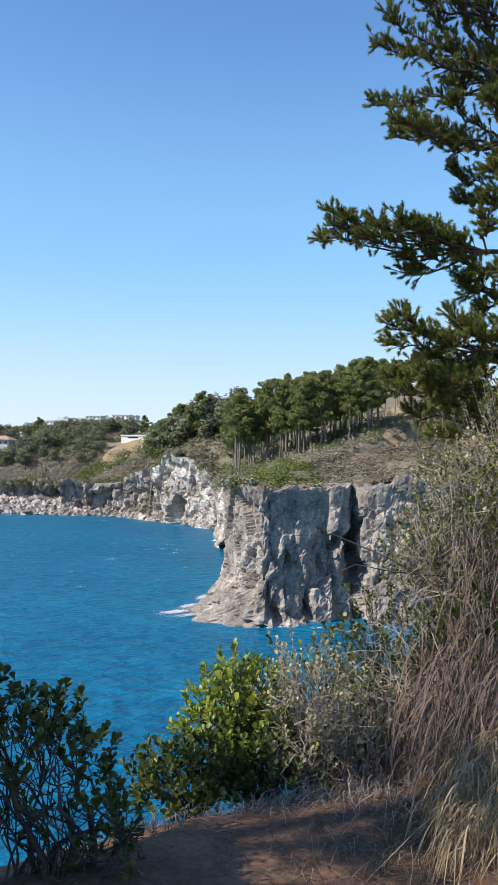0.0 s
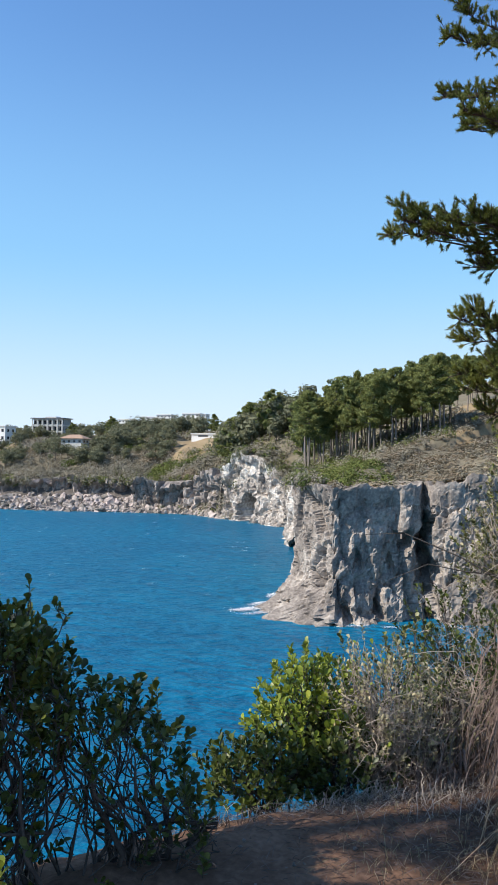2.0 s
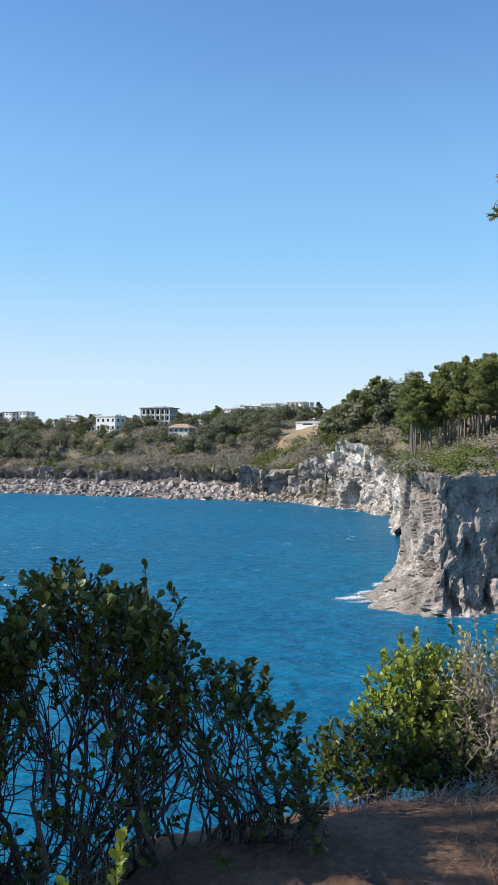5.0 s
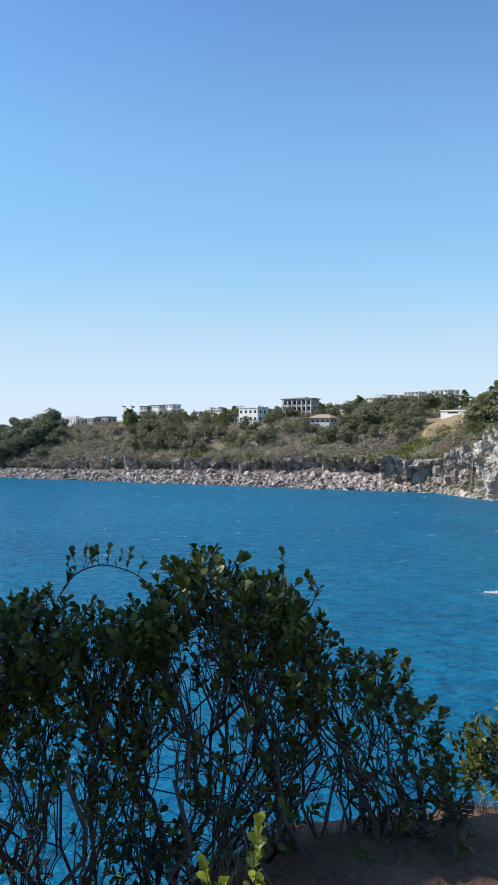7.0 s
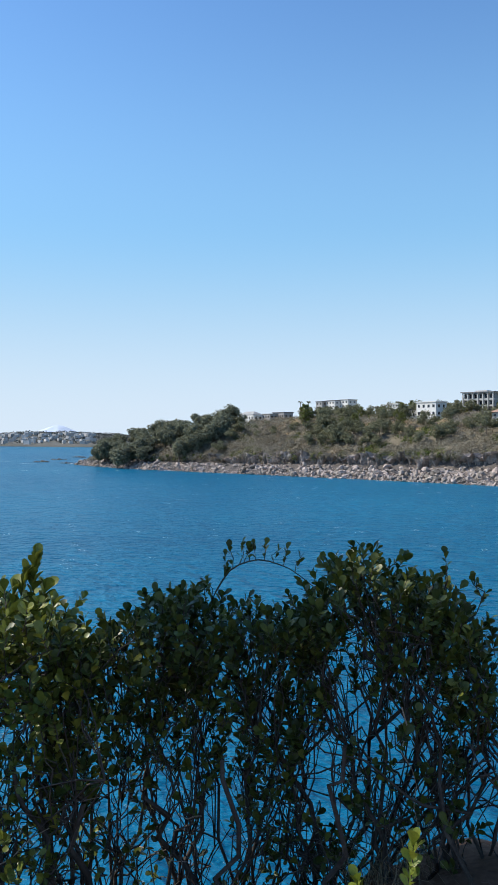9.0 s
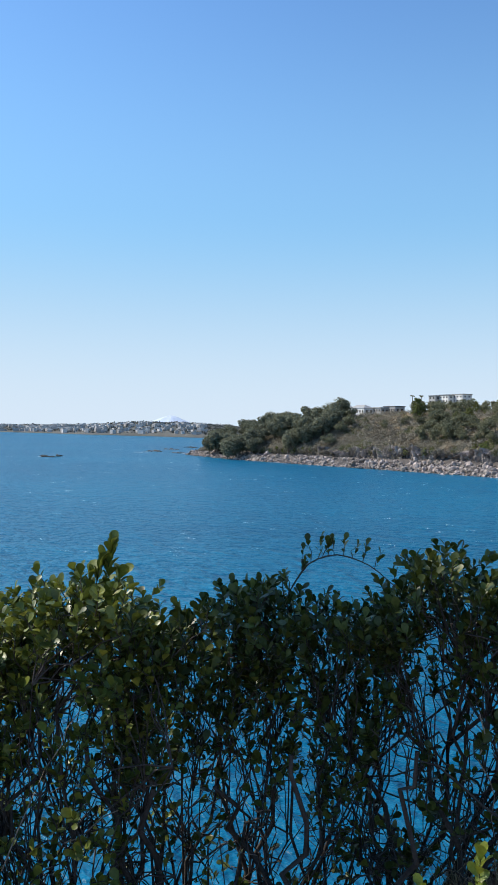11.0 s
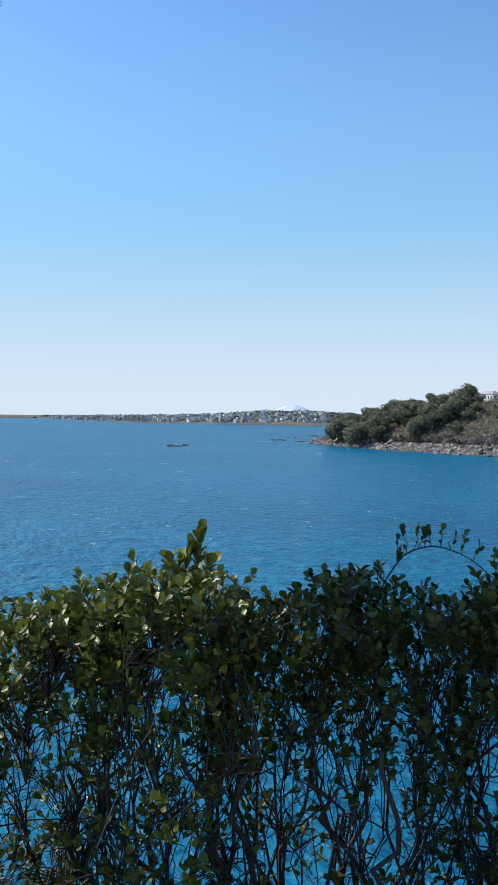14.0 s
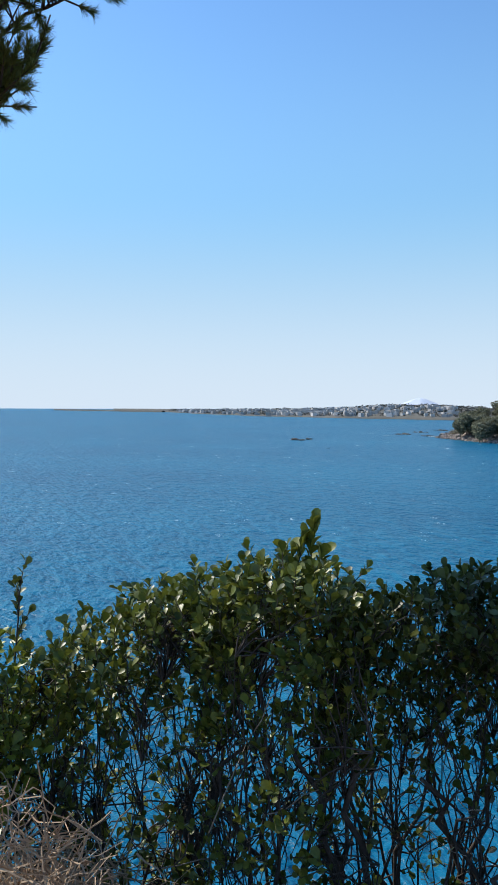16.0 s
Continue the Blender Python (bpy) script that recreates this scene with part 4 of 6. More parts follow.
def loggia_block(az, dist, z0, w, d, h, turn, storeys, bays, label):
    """A block of open loggias: dark back wall, pale floors and columns, and a roof slab with an upturned edge."""
    ob = thing("apartment_block", polar(az, dist, z0), label, "house", "houses on the far rise")
    ob.rotation_euler = (0, 0, radians(turn))
    part("wall", data("wall", *box(-w / 2 + 0.3, w / 2 - 0.3, -d / 2 + 1.6, d / 2, -6, h), GREY_WALL), ob)
    sh = h / storeys
    for s in range(storeys + 1):
        part("floor_slab", data("floor_slab", *box(-w / 2, w / 2, -d / 2, d / 2 - 0.4, s * sh - 0.45, s * sh + (0.25 if s < storeys else 0)), PALE_WALL), ob)
    column = data("column", *box(-0.3, 0.3, -0.3, 0.3, -6, h - 0.45), PALE_WALL)
    pane = data("window", *box(-w / bays * 0.36, w / bays * 0.36, -0.06, 0.06, 0, sh * 0.55), WINDOW_DARK)
    for b in range(bays + 1):
        part("column", column, ob, place=(-w / 2 + 0.32 + (w - 0.64) * b / bays, -d / 2 + 0.05, 0))
    for s in range(storeys):
        for b in range(bays):
            part("window", pane, ob, place=(-w / 2 + w * (b + 0.5) / bays, -d / 2 + 1.55, s * sh + 0.6))
    part("roof", data("roof", *box(-w / 2 - 0.8, w / 2 + 0.8, -d / 2 - 0.8, d / 2 + 0.5, h + 0.05, h + 0.5), ROOF_GREY), ob)
    part("roof_house", data("roof_house", *box(-w * 0.16, w * 0.2, -d * 0.2, d * 0.3, h + 0.5, h + 1.3), PALE_WALL), ob)


def build_houses():
    loggia_block(18.8, 452, 16.6, 18.5, 10, 7.0, -10, 2, 6, "pale grey apartment block with open loggias and a flat roof")
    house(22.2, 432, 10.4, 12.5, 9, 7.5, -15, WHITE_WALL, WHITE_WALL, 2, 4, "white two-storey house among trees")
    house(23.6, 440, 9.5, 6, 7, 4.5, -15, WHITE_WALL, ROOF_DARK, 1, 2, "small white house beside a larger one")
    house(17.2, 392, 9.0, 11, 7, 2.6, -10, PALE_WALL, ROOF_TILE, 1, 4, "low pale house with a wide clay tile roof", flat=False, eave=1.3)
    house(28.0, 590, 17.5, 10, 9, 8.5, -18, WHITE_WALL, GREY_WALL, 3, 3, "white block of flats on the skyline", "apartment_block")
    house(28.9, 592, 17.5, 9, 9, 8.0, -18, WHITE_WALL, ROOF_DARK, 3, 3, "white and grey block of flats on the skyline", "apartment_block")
    house(29.7, 596, 17, 7, 9, 8.0, -18, GREY_WALL, ROOF_DARK, 3, 2, "grey block of flats on the skyline", "apartment_block")
    house(32.6, 545, 11.2, 12, 8, 4.5, -18, GREY_WALL, ROOF_DARK, 1, 5, "long low grey house with a dark roof")
    house(33.5, 540, 11.6, 8, 7, 3.0, -18, GREY_WALL, GREY_WALL, 1, 3, "low grey annex with a flat roof")
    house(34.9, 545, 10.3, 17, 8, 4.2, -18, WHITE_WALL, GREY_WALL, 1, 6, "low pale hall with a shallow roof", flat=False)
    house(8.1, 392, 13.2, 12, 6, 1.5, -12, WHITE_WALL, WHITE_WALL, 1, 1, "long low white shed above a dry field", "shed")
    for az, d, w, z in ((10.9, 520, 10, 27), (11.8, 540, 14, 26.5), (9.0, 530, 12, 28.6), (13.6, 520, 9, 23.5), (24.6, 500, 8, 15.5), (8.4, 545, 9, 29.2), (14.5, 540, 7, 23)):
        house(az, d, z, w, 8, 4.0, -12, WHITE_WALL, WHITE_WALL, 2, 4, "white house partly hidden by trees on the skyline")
    # terraced wall under the long house
    v, f = box(-11, 11, -1.5, 1.5, -8, 1.6)
    ob = part("retaining_wall", data("retaining_wall", v, f, TAN_WALL), None, "tan terraced retaining wall below a house", polar(31.0, 455, 5.5))
    tagged(ob, category="wall")
    ob.rotation_euler = (0, 0, radians(25))
    # green netting over rocks
    v, f = pads([(0, 0, 0.3, 2.6, 1.2, 0.8)], 160, 0.5, rnd, 0.2)
    ob = part("green_net", data("green_net", v, f, NET_GREEN), None, "crumpled green netting on the shore rocks", (-47.5, 312.5, SEA + 9.0))
    tagged(ob, category="net")


build_houses()


def palm(az, dist, z0, h):
    ob = thing("palm_tree", polar(az, dist, z0), "slender palm standing above the skyline", "tree", "palms on the skyline")
    part("trunk", data("trunk", *tube([(0, 0, -8), (0.1, 0, h * 0.5), (0, 0, h)], 0.3, 0.2, 6), BARK_FAR), ob)
    pile = Pile()
    for k in range(14):
        a, up = k * 2.4, rnd.uniform(-0.6, 0.8)
        p = [(0, 0, h), (np.cos(a) * 1.0, np.sin(a) * 1.0, h + 0.9 * up + 0.3), (np.cos(a) * 1.8, np.sin(a) * 1.8, h + 1.2 * up - 0.4)]
        pile.add(*tube(p, 0.28, 0.06, 3))
    part("crown", pile.data("crown", TREE_LEAF), ob)


palm(31.35, 560, 14, 9.5)
palm(30.75, 560, 14, 9.3)


# ------------------------------------------------------------ the far town, its low land and the mountain
def build_far():
    az = np.linspace(42, 70, 200)
    shore = np.interp(az, [42, 47, 53.8, 59.8, 64.1, 66, 70], [1180, 1250, 1390, 1590, 2010, 2500, 3100])
    rise = np.interp(az, [42, 47, 49, 51, 53, 57, 60, 64, 66, 70], [14, 24, 25, 24, 18, 13, 11, 8, 4, 2])
    ring = []
    for f, g in ((0, -0.3), (0.004, 0.12), (0.03, 0.2), (0.12, 0.45), (0.3, 0.8), (0.5, 1.0), (0.8, 0.6)):
        d = shore * (1 + f)
        ring.append(np.stack([-np.sin(np.radians(az)) * d, np.cos(np.radians(az)) * d, SEA + rise * g + (fbm(np.stack([az * 1.5, az * 0 + f * 9, az * 0], 1), 3) * rise * 0.12 if f > 0.02 else 0)], 1))
    v = np.stack(ring, 1)
    part("far_coast", data("far_coast", v.reshape(-1, 3), grid_faces(200, 7), [FAR_LAND], True), None, "low wooded land along the far coast", kind="structure")
    woods = Pile()
    for k in range(520):
        a = rnd.uniform(43, 66)
        f = rnd.uniform(0.02, 0.5)
        d = np.interp(a, az, shore) * (1 + f)
        h = np.interp(a, az, rise) * np.interp(f, [0.03, 0.12, 0.3, 0.5], [0.2, 0.45, 0.8, 1.0])
        c = polar(a, d, SEA + h)
        r = rnd.uniform(5, 11)
        woods.add(*pads([(*c, r * 1.6, r * 1.6, r * 0.45)], 22, 2.2, rnd))
    part("far_woods", woods.data("far_woods", FAR_LAND), None, "distant woods between the town's houses", kind="stuff")
    town = Pile()
    for k in range(420):
        a = rnd.uniform(46, 65.5) if k > 60 else rnd.uniform(52, 60)
        f = rnd.uniform(0.01, 0.32)
        d = np.interp(a, az, shore) * (1 + f)
        h = 1.0 + np.interp(a, az, rise) * np.interp(f, [0, 0.03, 0.12, 0.3, 0.5], [0.12, 0.2, 0.45, 0.8, 1.0])
        w, dd, hh = rnd.uniform(4, 11), rnd.uniform(5, 9), rnd.uniform(2.5, 5.5)
        vv, ff = box(-w / 2, w / 2, -dd / 2, dd / 2, -4, hh)
        turned = radians(a + rnd.uniform(-60, 60))
        ca, sa = math.cos(turned), math.sin(turned)
        vv = np.stack([vv[:, 0] * ca - vv[:, 1] * sa, vv[:, 0] * sa + vv[:, 1] * ca, vv[:, 2]], 1) + polar(a, d, SEA + h)
        town.add(vv, ff)
    part("far_town", town.data("far_town", surface("town_wall", [(0.34, 0.32, 0.30), (0.47, 0.455, 0.44), (0.66, 0.65, 0.63)], 0.02, 0.8, 0, 8, island=0.25)), None, "distant seaside town of many small white houses", kind="stuff")
    # breakwater
    a0, a1 = polar(66.5, 2500, SEA), polar(74, 3300, SEA)
    pile = Pile()
    pile.add(*tube([a0, (a0 + a1) / 2, a1], 6, 6, 6))
    part("breakwater", pile.data("breakwater", FAR_LAND), None, "long low breakwater far out at sea", kind="structure")
    # mountain, far behind all; the haze is put into its pale blue colour
    m = bpy.data.materials.new("far_mountain")
    m.use_nodes = True
    m.node_tree.nodes["Principled BSDF"].inputs["Base Color"].default_value = (0.55, 0.62, 0.72, 1)
    m.node_tree.nodes["Principled BSDF"].inputs["Roughness"].default_value = 1.0
    th = np.linspace(0, 2 * np.pi, 41)[:-1]
    ring = []
    for r, h in ((230, -10), (120, 26), (72, 44), (45, 56), (24, 63), (5, 66)):
        wob = 1 + 0.08 * np.sin(th * 3 + r) + 0.05 * np.sin(th * 7)
        ring.append(np.stack([np.cos(th) * r * wob, np.sin(th) * r * wob, np.full(40, h)], 1))
    v = np.concatenate(ring)
    f = [(i * 40 + j, i * 40 + (j + 1) % 40, (i + 1) * 40 + (j + 1) % 40, (i + 1) * 40 + j) for i in range(5) for j in range(40)]
    part("mountain", data("mountain", v, f, m, True), None, "hazy blue dome-shaped mountain on the horizon", polar(48.4, 4300, SEA), "structure")


build_far()

# ------------------------------------------------------------ the cliff-top ground under the camera
EDGE = np.array([(60, 60), (30, 40), (9, 22), (4.2, 13), (2.4, 8.5), (1.5, 6), (0.95, 4.7), (0.35, 4.0), (-0.3, 3.62), (-0.8, 3.36), (-1.12, 3.1), (-1.28, 2.75),
                 (-1.25, 2.35), (-1.55, 1.9), (-2.1, 1.3), (-3.2, 0.3), (-5, -1), (-9, -3.5), (-30, -12), (-60, -30)], float)


def edge_distance(x, y):
    p = np.stack([x, y], 1)
    best, sign = np.full(len(p), 1e9), np.ones(len(p))
    for a, b in zip(EDGE[:-1], EDGE[1:]):
        ab = b - a
        t = np.clip(((p - a) @ ab) / (ab @ ab), 0, 1)
        d = np.linalg.norm(p - a - t[:, None] * ab, axis=1)
        cr = ab[0] * (p[:, 1] - a[1]) - ab[1] * (p[:, 0] - a[0])
        near = d < best
        sign = np.where(near, np.where(cr > 0, 1.0, -1.0), sign)
        best = np.where(near, d, best)
    return best * sign


def near_ground(x, y):
    s = edge_distance(x, y)
    z = 0.30 * np.clip(x - 0.75, 0, 3) * np.clip((y - 1.0) / 2, 0, 1)
    z = z - 0.10 * np.clip(0.35 - s, 0, 0.35) / 0.35
    return np.where(s < 0, z - 1.5 * np.clip(-s, 0, 40) ** 0.95, z), s


def floor_at(x, y):
    return float(near_ground(np.array([x]), np.array([y]))[0][0])


def build_ground():
    xs = np.concatenate([np.arange(-60, -4, 2.5), np.arange(-4, 4, 0.05), np.arange(4, 80, 2.0)])
    ys = np.concatenate([np.arange(-50, -1, 2.5), np.arange(-1, 6, 0.05), np.arange(6, 64, 1.5)])
    X, Y = np.meshgrid(xs, ys, indexing="ij")
    x, y = X.ravel(), Y.ravel()
    z, s = near_ground(x, y)
    near = (np.abs(x) < 5) & (y > -1.5) & (y < 7)
    lump = np.zeros(len(x))
    lump[near] = 0.02 * fbm(np.stack([x, y, x * 0], 1)[near] * 2.2, 5) + 0.006 * fbm(np.stack([x, y, x * 0], 1)[near] * 14, 3)
    z = np.maximum(z + lump, SEA - 1)
    f = grid_faces(len(xs), len(ys))
    keep = s[f].max(1) > -16
    part("ground", data("ground", np.stack([x, y, z], 1), f[keep], SOIL, True), None, "trodden red-brown earth of a cliff-top path", kind="structure")


build_ground()

PEBBLES = [rock_mesh("pebble", 20 + i, PEBBLE, 0.6) for i in range(3)]
for k in range(170):
    px_, py_ = rnd.uniform(-1.2, 1.6), rnd.uniform(2.2, 3.9)
    if edge_distance(np.array([px_]), np.array([py_]))[0] < 0.05:
        continue
    ob = new("pebble", PEBBLES[k % 3])
    r = min(0.011, float(rnd.lognormal(-5.0, 0.45)))
    ob.matrix_world = Matrix.LocRotScale((px_, py_, floor_at(px_, py_) + 0.3 * r), Euler((rnd.uniform(-.4, .4), 0, rnd.uniform(0, 6))), (r * 1.3, r, r))
    tagged(ob, "small grey stone lying on the earth path", "stone", "stones on the path")

# ------------------------------------------------------------ leaves and shoots
LEAF_V = np.array([(0, 0, 0), (0, 0.36, -0.01), (0, 0.72, 0.01), (0, 1, -0.04), (-0.15, 0.26, 0.05), (-0.33, 0.64, 0.08), (-0.22, 0.91, 0.01), (0.15, 0.26, 0.05), (0.33, 0.64, 0.08), (0.22, 0.91, 0.01)], float)
LEAF_F = [(0, 1, 4), (1, 2, 5, 4), (2, 3, 6, 5), (0, 7, 1), (1, 7, 8, 2), (2, 8, 9, 3)]
LEAF_T = np.array([(0, 1, 4), (1, 2, 5), (1, 5, 4), (2, 3, 6), (2, 6, 5), (0, 7, 1), (1, 7, 8), (1, 8, 2), (2, 8, 9), (2, 9, 3)])


class Leaves:
    """Gathers leaf poses: the base, the way it points, the way its face looks, the length."""

    def __init__(self):
        self.p, self.d, self.n, self.s = [], [], [], []

    def add(self, p, d, n, s):
        self.p.append(p), self.d.append(d), self.n.append(n), self.s.append(s)

    def frames(self):
        p, d, n, s = np.array(self.p), np.array(self.d), np.array(self.n), np.array(self.s)
        d /= np.linalg.norm(d, axis=1)[:, None] + 1e-9
        n = n - d * (n * d).sum(1)[:, None]
        n /= np.linalg.norm(n, axis=1)[:, None] + 1e-9
        return p, np.stack([np.cross(d, n), d, n], 2) * s[:, None, None]

    def arrays(self, skip=()):
        p, m = self.frames()
        keep = np.ones(len(p), bool)
        keep[list(skip)] = False
        p, m = p[keep], m[keep]
        v = np.einsum("nij,kj->nki", m, LEAF_V) + p[:, None]
        f = LEAF_T[None] + 10 * np.arange(len(p))[:, None, None]
        return v.reshape(-1, 3), f.reshape(-1, 3)


def shoot(leaves, twigs, base, way, length, count, size, rng, spread=0.9):
    """A leafy shoot: a thin twig with leaves spiralling round it, closer towards the tip."""
    way = np.asarray(way, float)
    way /= np.linalg.norm(way)
    a = np.cross(way, [0.3, 0.2, 0.9])
    a /= np.linalg.norm(a)
    b = np.cross(way, a)
    if twigs is not None:
        twigs.add(*tube([base, base + way * length * 0.5 + rng.normal(0, 0.006, 3), base + way * length], 0.0022, 0.0012, 3))
    for k in range(count):
        t = ((k + 0.5) / count) ** 0.7
        th = k * 2.4 + rng.uniform(-0.4, 0.4)
        side = a * np.cos(th) + b * np.sin(th)
        d = way * (0.35 + 0.75 * t) + side * spread * (1.15 - 0.5 * t) + rng.normal(0, 0.16, 3)
        n = way * 0.9 - side * 0.5 + [0, 0, 0.25] + rng.normal(0, 0.25, 3)
        leaves.add(base + way * length * t, d, n, size * rng.uniform(0.7, 1.2) * (0.8 + 0.3 * t))


def leaf_parts(owner, leaves, singles, material, material_one, rng, mesh_name="leaf"):
    """The leaves of a shrub: some as parts of their own, the rest as one mass."""
    p, m = leaves.frames()
    pick = rng.choice(len(p), min(singles, len(p)), replace=False)
    one = data(mesh_name, LEAF_V, LEAF_F, material_one, True)
    for i in pick:
        ob = new("leaf", one)
        ob.parent = owner
        mm = Matrix(m[i].tolist()).to_4x4()
        mm.translation = Vector(p[i])
        ob.matrix_basis = mm
    part("foliage", data("foliage", *leaves.arrays(pick.tolist()), material, True), owner, kind="stuff")


# ------------------------------------------------------------ the row of evergreen shrubs on the cliff edge
# angle, distance and height of the row's outline
HEDGE = np.array([(8.4, 3.1, 0.22), (9.6, 3.09, 0.47), (12.8, 3.04, 0.65), (15.9, 2.99, 0.72), (17.9, 2.95, 0.82), (20.4, 2.96, 0.96), (23.6, 2.99, 1.01), (26, 2.99, 1.09), (27.6, 3.0, 1.05), (29.6, 3.04, 0.92),
                  (31.2, 3.02, 0.83), (34.4, 2.98, 0.87), (38.3, 2.92, 0.93), (41.5, 2.89, 0.93), (43.7, 2.82, 0.85), (46.2, 2.74, 0.87), (47.6, 2.7, 0.97), (49.7, 2.69, 1.0), (52.1, 2.72, 0.97), (55.5, 2.85, 0.86),
                  (59.2, 3.0, 0.85), (61.4, 2.97, 0.80), (63.3, 2.9, 0.72), (66, 2.85, 0.68), (69.3, 2.8, 0.64), (70.8, 2.72, 0.45), (76, 2.65, 0.3), (80, 2.6, 0.15), (88, 2.5, 0.05)])


def hedge_dist(az):
    return np.interp(az, HEDGE[:, 0], HEDGE[:, 1])


def hedge_top(az):
    return np.interp(az, HEDGE[:, 0], HEDGE[:, 2])


def hedge_base(az):
    return np.interp(az, [8, 20, 24, 30, 50, 70, 88], [-0.10, -0.12, -0.2, -0.5, -0.7, -0.65, -0.6])


def hedge_shrub(az0, az1, bases, stems, shoots, low, seed, label, singles=120, material=LEAF, material_one=LEAF_ONE, size=0.037, thick=0.24, fan=9.5, deep=0.15):
    """One shrub of the row: stems that fan out from a few feet, fork, and carry leafy shoots under the outline."""
    rng = np.random.default_rng(seed)
    mid = 0.5 * (az0 + az1)
    root = polar(mid, hedge_dist(mid), hedge_base(mid))
    ob = thing("evergreen_shrub", root, label, "shrub", "shrubs on the cliff edge")
    leaves, twigs = Leaves(), Pile()
    ends = []
    for k in range(bases):
        foot_az = az0 + (az1 - az0) * (k + rng.uniform(0.25, 0.75)) / bases
        fd = hedge_dist(foot_az) + rng.uniform(-0.05, 0.15)
        foot = polar(foot_az, fd, hedge_base(foot_az) - 0.05) - root
        for j in range(stems):
            az = float(np.clip(foot_az + rng.normal(0, fan), az0 - 2, az1 + 2))
            d = hedge_dist(az) + rng.uniform(-0.2, 0.2)
            zb, top = hedge_base(az), hedge_top(az)
            end = polar(az, d, zb + (top - zb) * rng.uniform(0.5, 0.8)) - root
            line = bend(foot + rng.normal(0, 0.05, 3) * [1, 1, 0.3], end, rng.uniform(-0.08, 0.14), 0.024, 8)
            r = 0.0042 + 0.011 * rng.uniform() ** 1.5
            part("stem", data("stem", *tube(line, r, r * 0.45, 6), STEM, True), ob)
            ends.append(line)
            for q in range(2):
                i = int(rng.integers(1, 7))
                az2 = float(np.clip(az + rng.normal(0, fan * 0.85), az0 - 2, az1 + 2))
                d2 = d + rng.uniform(-0.15, 0.15)
                z2 = hedge_base(az2) + (hedge_top(az2) - hedge_base(az2)) * rng.uniform(0.3, 0.9)
                line2 = bend(line[i], polar(az2, d2, z2) - root, rng.uniform(-0.05, 0.07), 0.018, 7)
                twigs.add(*tube(line2, r * 0.5, 0.0018, 4))
                ends.append(line2)
    tips = np.array([e[-1] for e in ends])
    clump_az = rng.uniform(az0, az1, 4)
    clump_z = rng.uniform(0.1, 0.6, 4)
    for k in range(shoots + low):
        az = rng.uniform(az0 - 1.0, az1 + 1.0)
        if k >= shoots and rng.uniform() < 0.7:
            c = int(rng.integers(4))
            az = clump_az[c] + rng.normal(0, 1.6)
        d = hedge_dist(az) + rng.uniform(-thick, thick)
        zb, top = hedge_base(az), hedge_top(az)
        if k < shoots:
            depth = abs(rng.normal(0, deep)) + (0.0 if rng.uniform() < 0.5 else rng.uniform(0, deep * 2.4))
            z = max(top - 0.07 - depth, zb + 0.1)
        elif rng.uniform() < 0.7:
            z = zb + (top - zb) * (clump_z[int(rng.integers(4))] + rng.normal(0, 0.07))
        else:
            z = zb + (top - zb) * rng.uniform(0.1, 0.7)
        tip = polar(az, d, z) - root
        way = np.array([rng.normal(0, 0.5), rng.normal(0, 0.5) - 0.15, 1.0 if k < shoots else 0.5])
        near = ends[int(np.argmin(np.linalg.norm((tips - tip) * [1, 1, 0.6], axis=1)))]
        start = near[int(rng.integers(4, len(near)))]
        if np.linalg.norm(start - tip) < 0.45 and (k % 2 == 0 or k >= shoots):
            twigs.add(*tube(bend(start, tip, 0.02, 0.01, 6), 0.0032, 0.0016, 4))
        shoot(leaves, twigs, tip, way, rng.uniform(0.05, 0.12), int(rng.integers(7, 12)) if k < shoots else int(rng.integers(4, 8)), size, rng)
    part("twig_mass", twigs.data("twig_mass", STEM, True), ob, kind="stuff")
    leaf_parts(ob, leaves, singles, material, material_one, rng)
    return ob, root


def lone_twig(owner, root, points, seed, shoots_at, size=0.03):
    """A long thin bare twig with small leafy shoots along it."""
    rng = np.random.default_rng(seed)
    p = np.array(points) - root
    t = np.linspace(0, 1, len(p))
    fine = np.linspace(0, 1, 16)
    line = np.stack([np.interp(fine, t, p[:, i]) for i in range(3)], 1)
    line[1:-1] = (line[:-2] + line[1:-1] * 2 + line[2:]) / 4
    part("twig", data("twig", *tube(line, 0.004, 0.0018, 5), STEM, True), owner)
    leaves, twigs = Leaves(), Pile()
    for at in shoots_at:
        b = np.array([np.interp(at, fine, line[:, i]) for i in range(3)])
        shoot(leaves, twigs, b, (rng.normal(0, 0.3), rng.normal(0, 0.3), 1), rng.uniform(0.05, 0.1), 6, size, rng, 0.6)
    part("twig_growth", twigs.data("twig_growth", STEM), owner, kind="stuff")
    leaf_parts(owner, leaves, 20, LEAF, LEAF_ONE, rng)


def hedge_point(az, z, dist):
    return polar(az, dist, z)


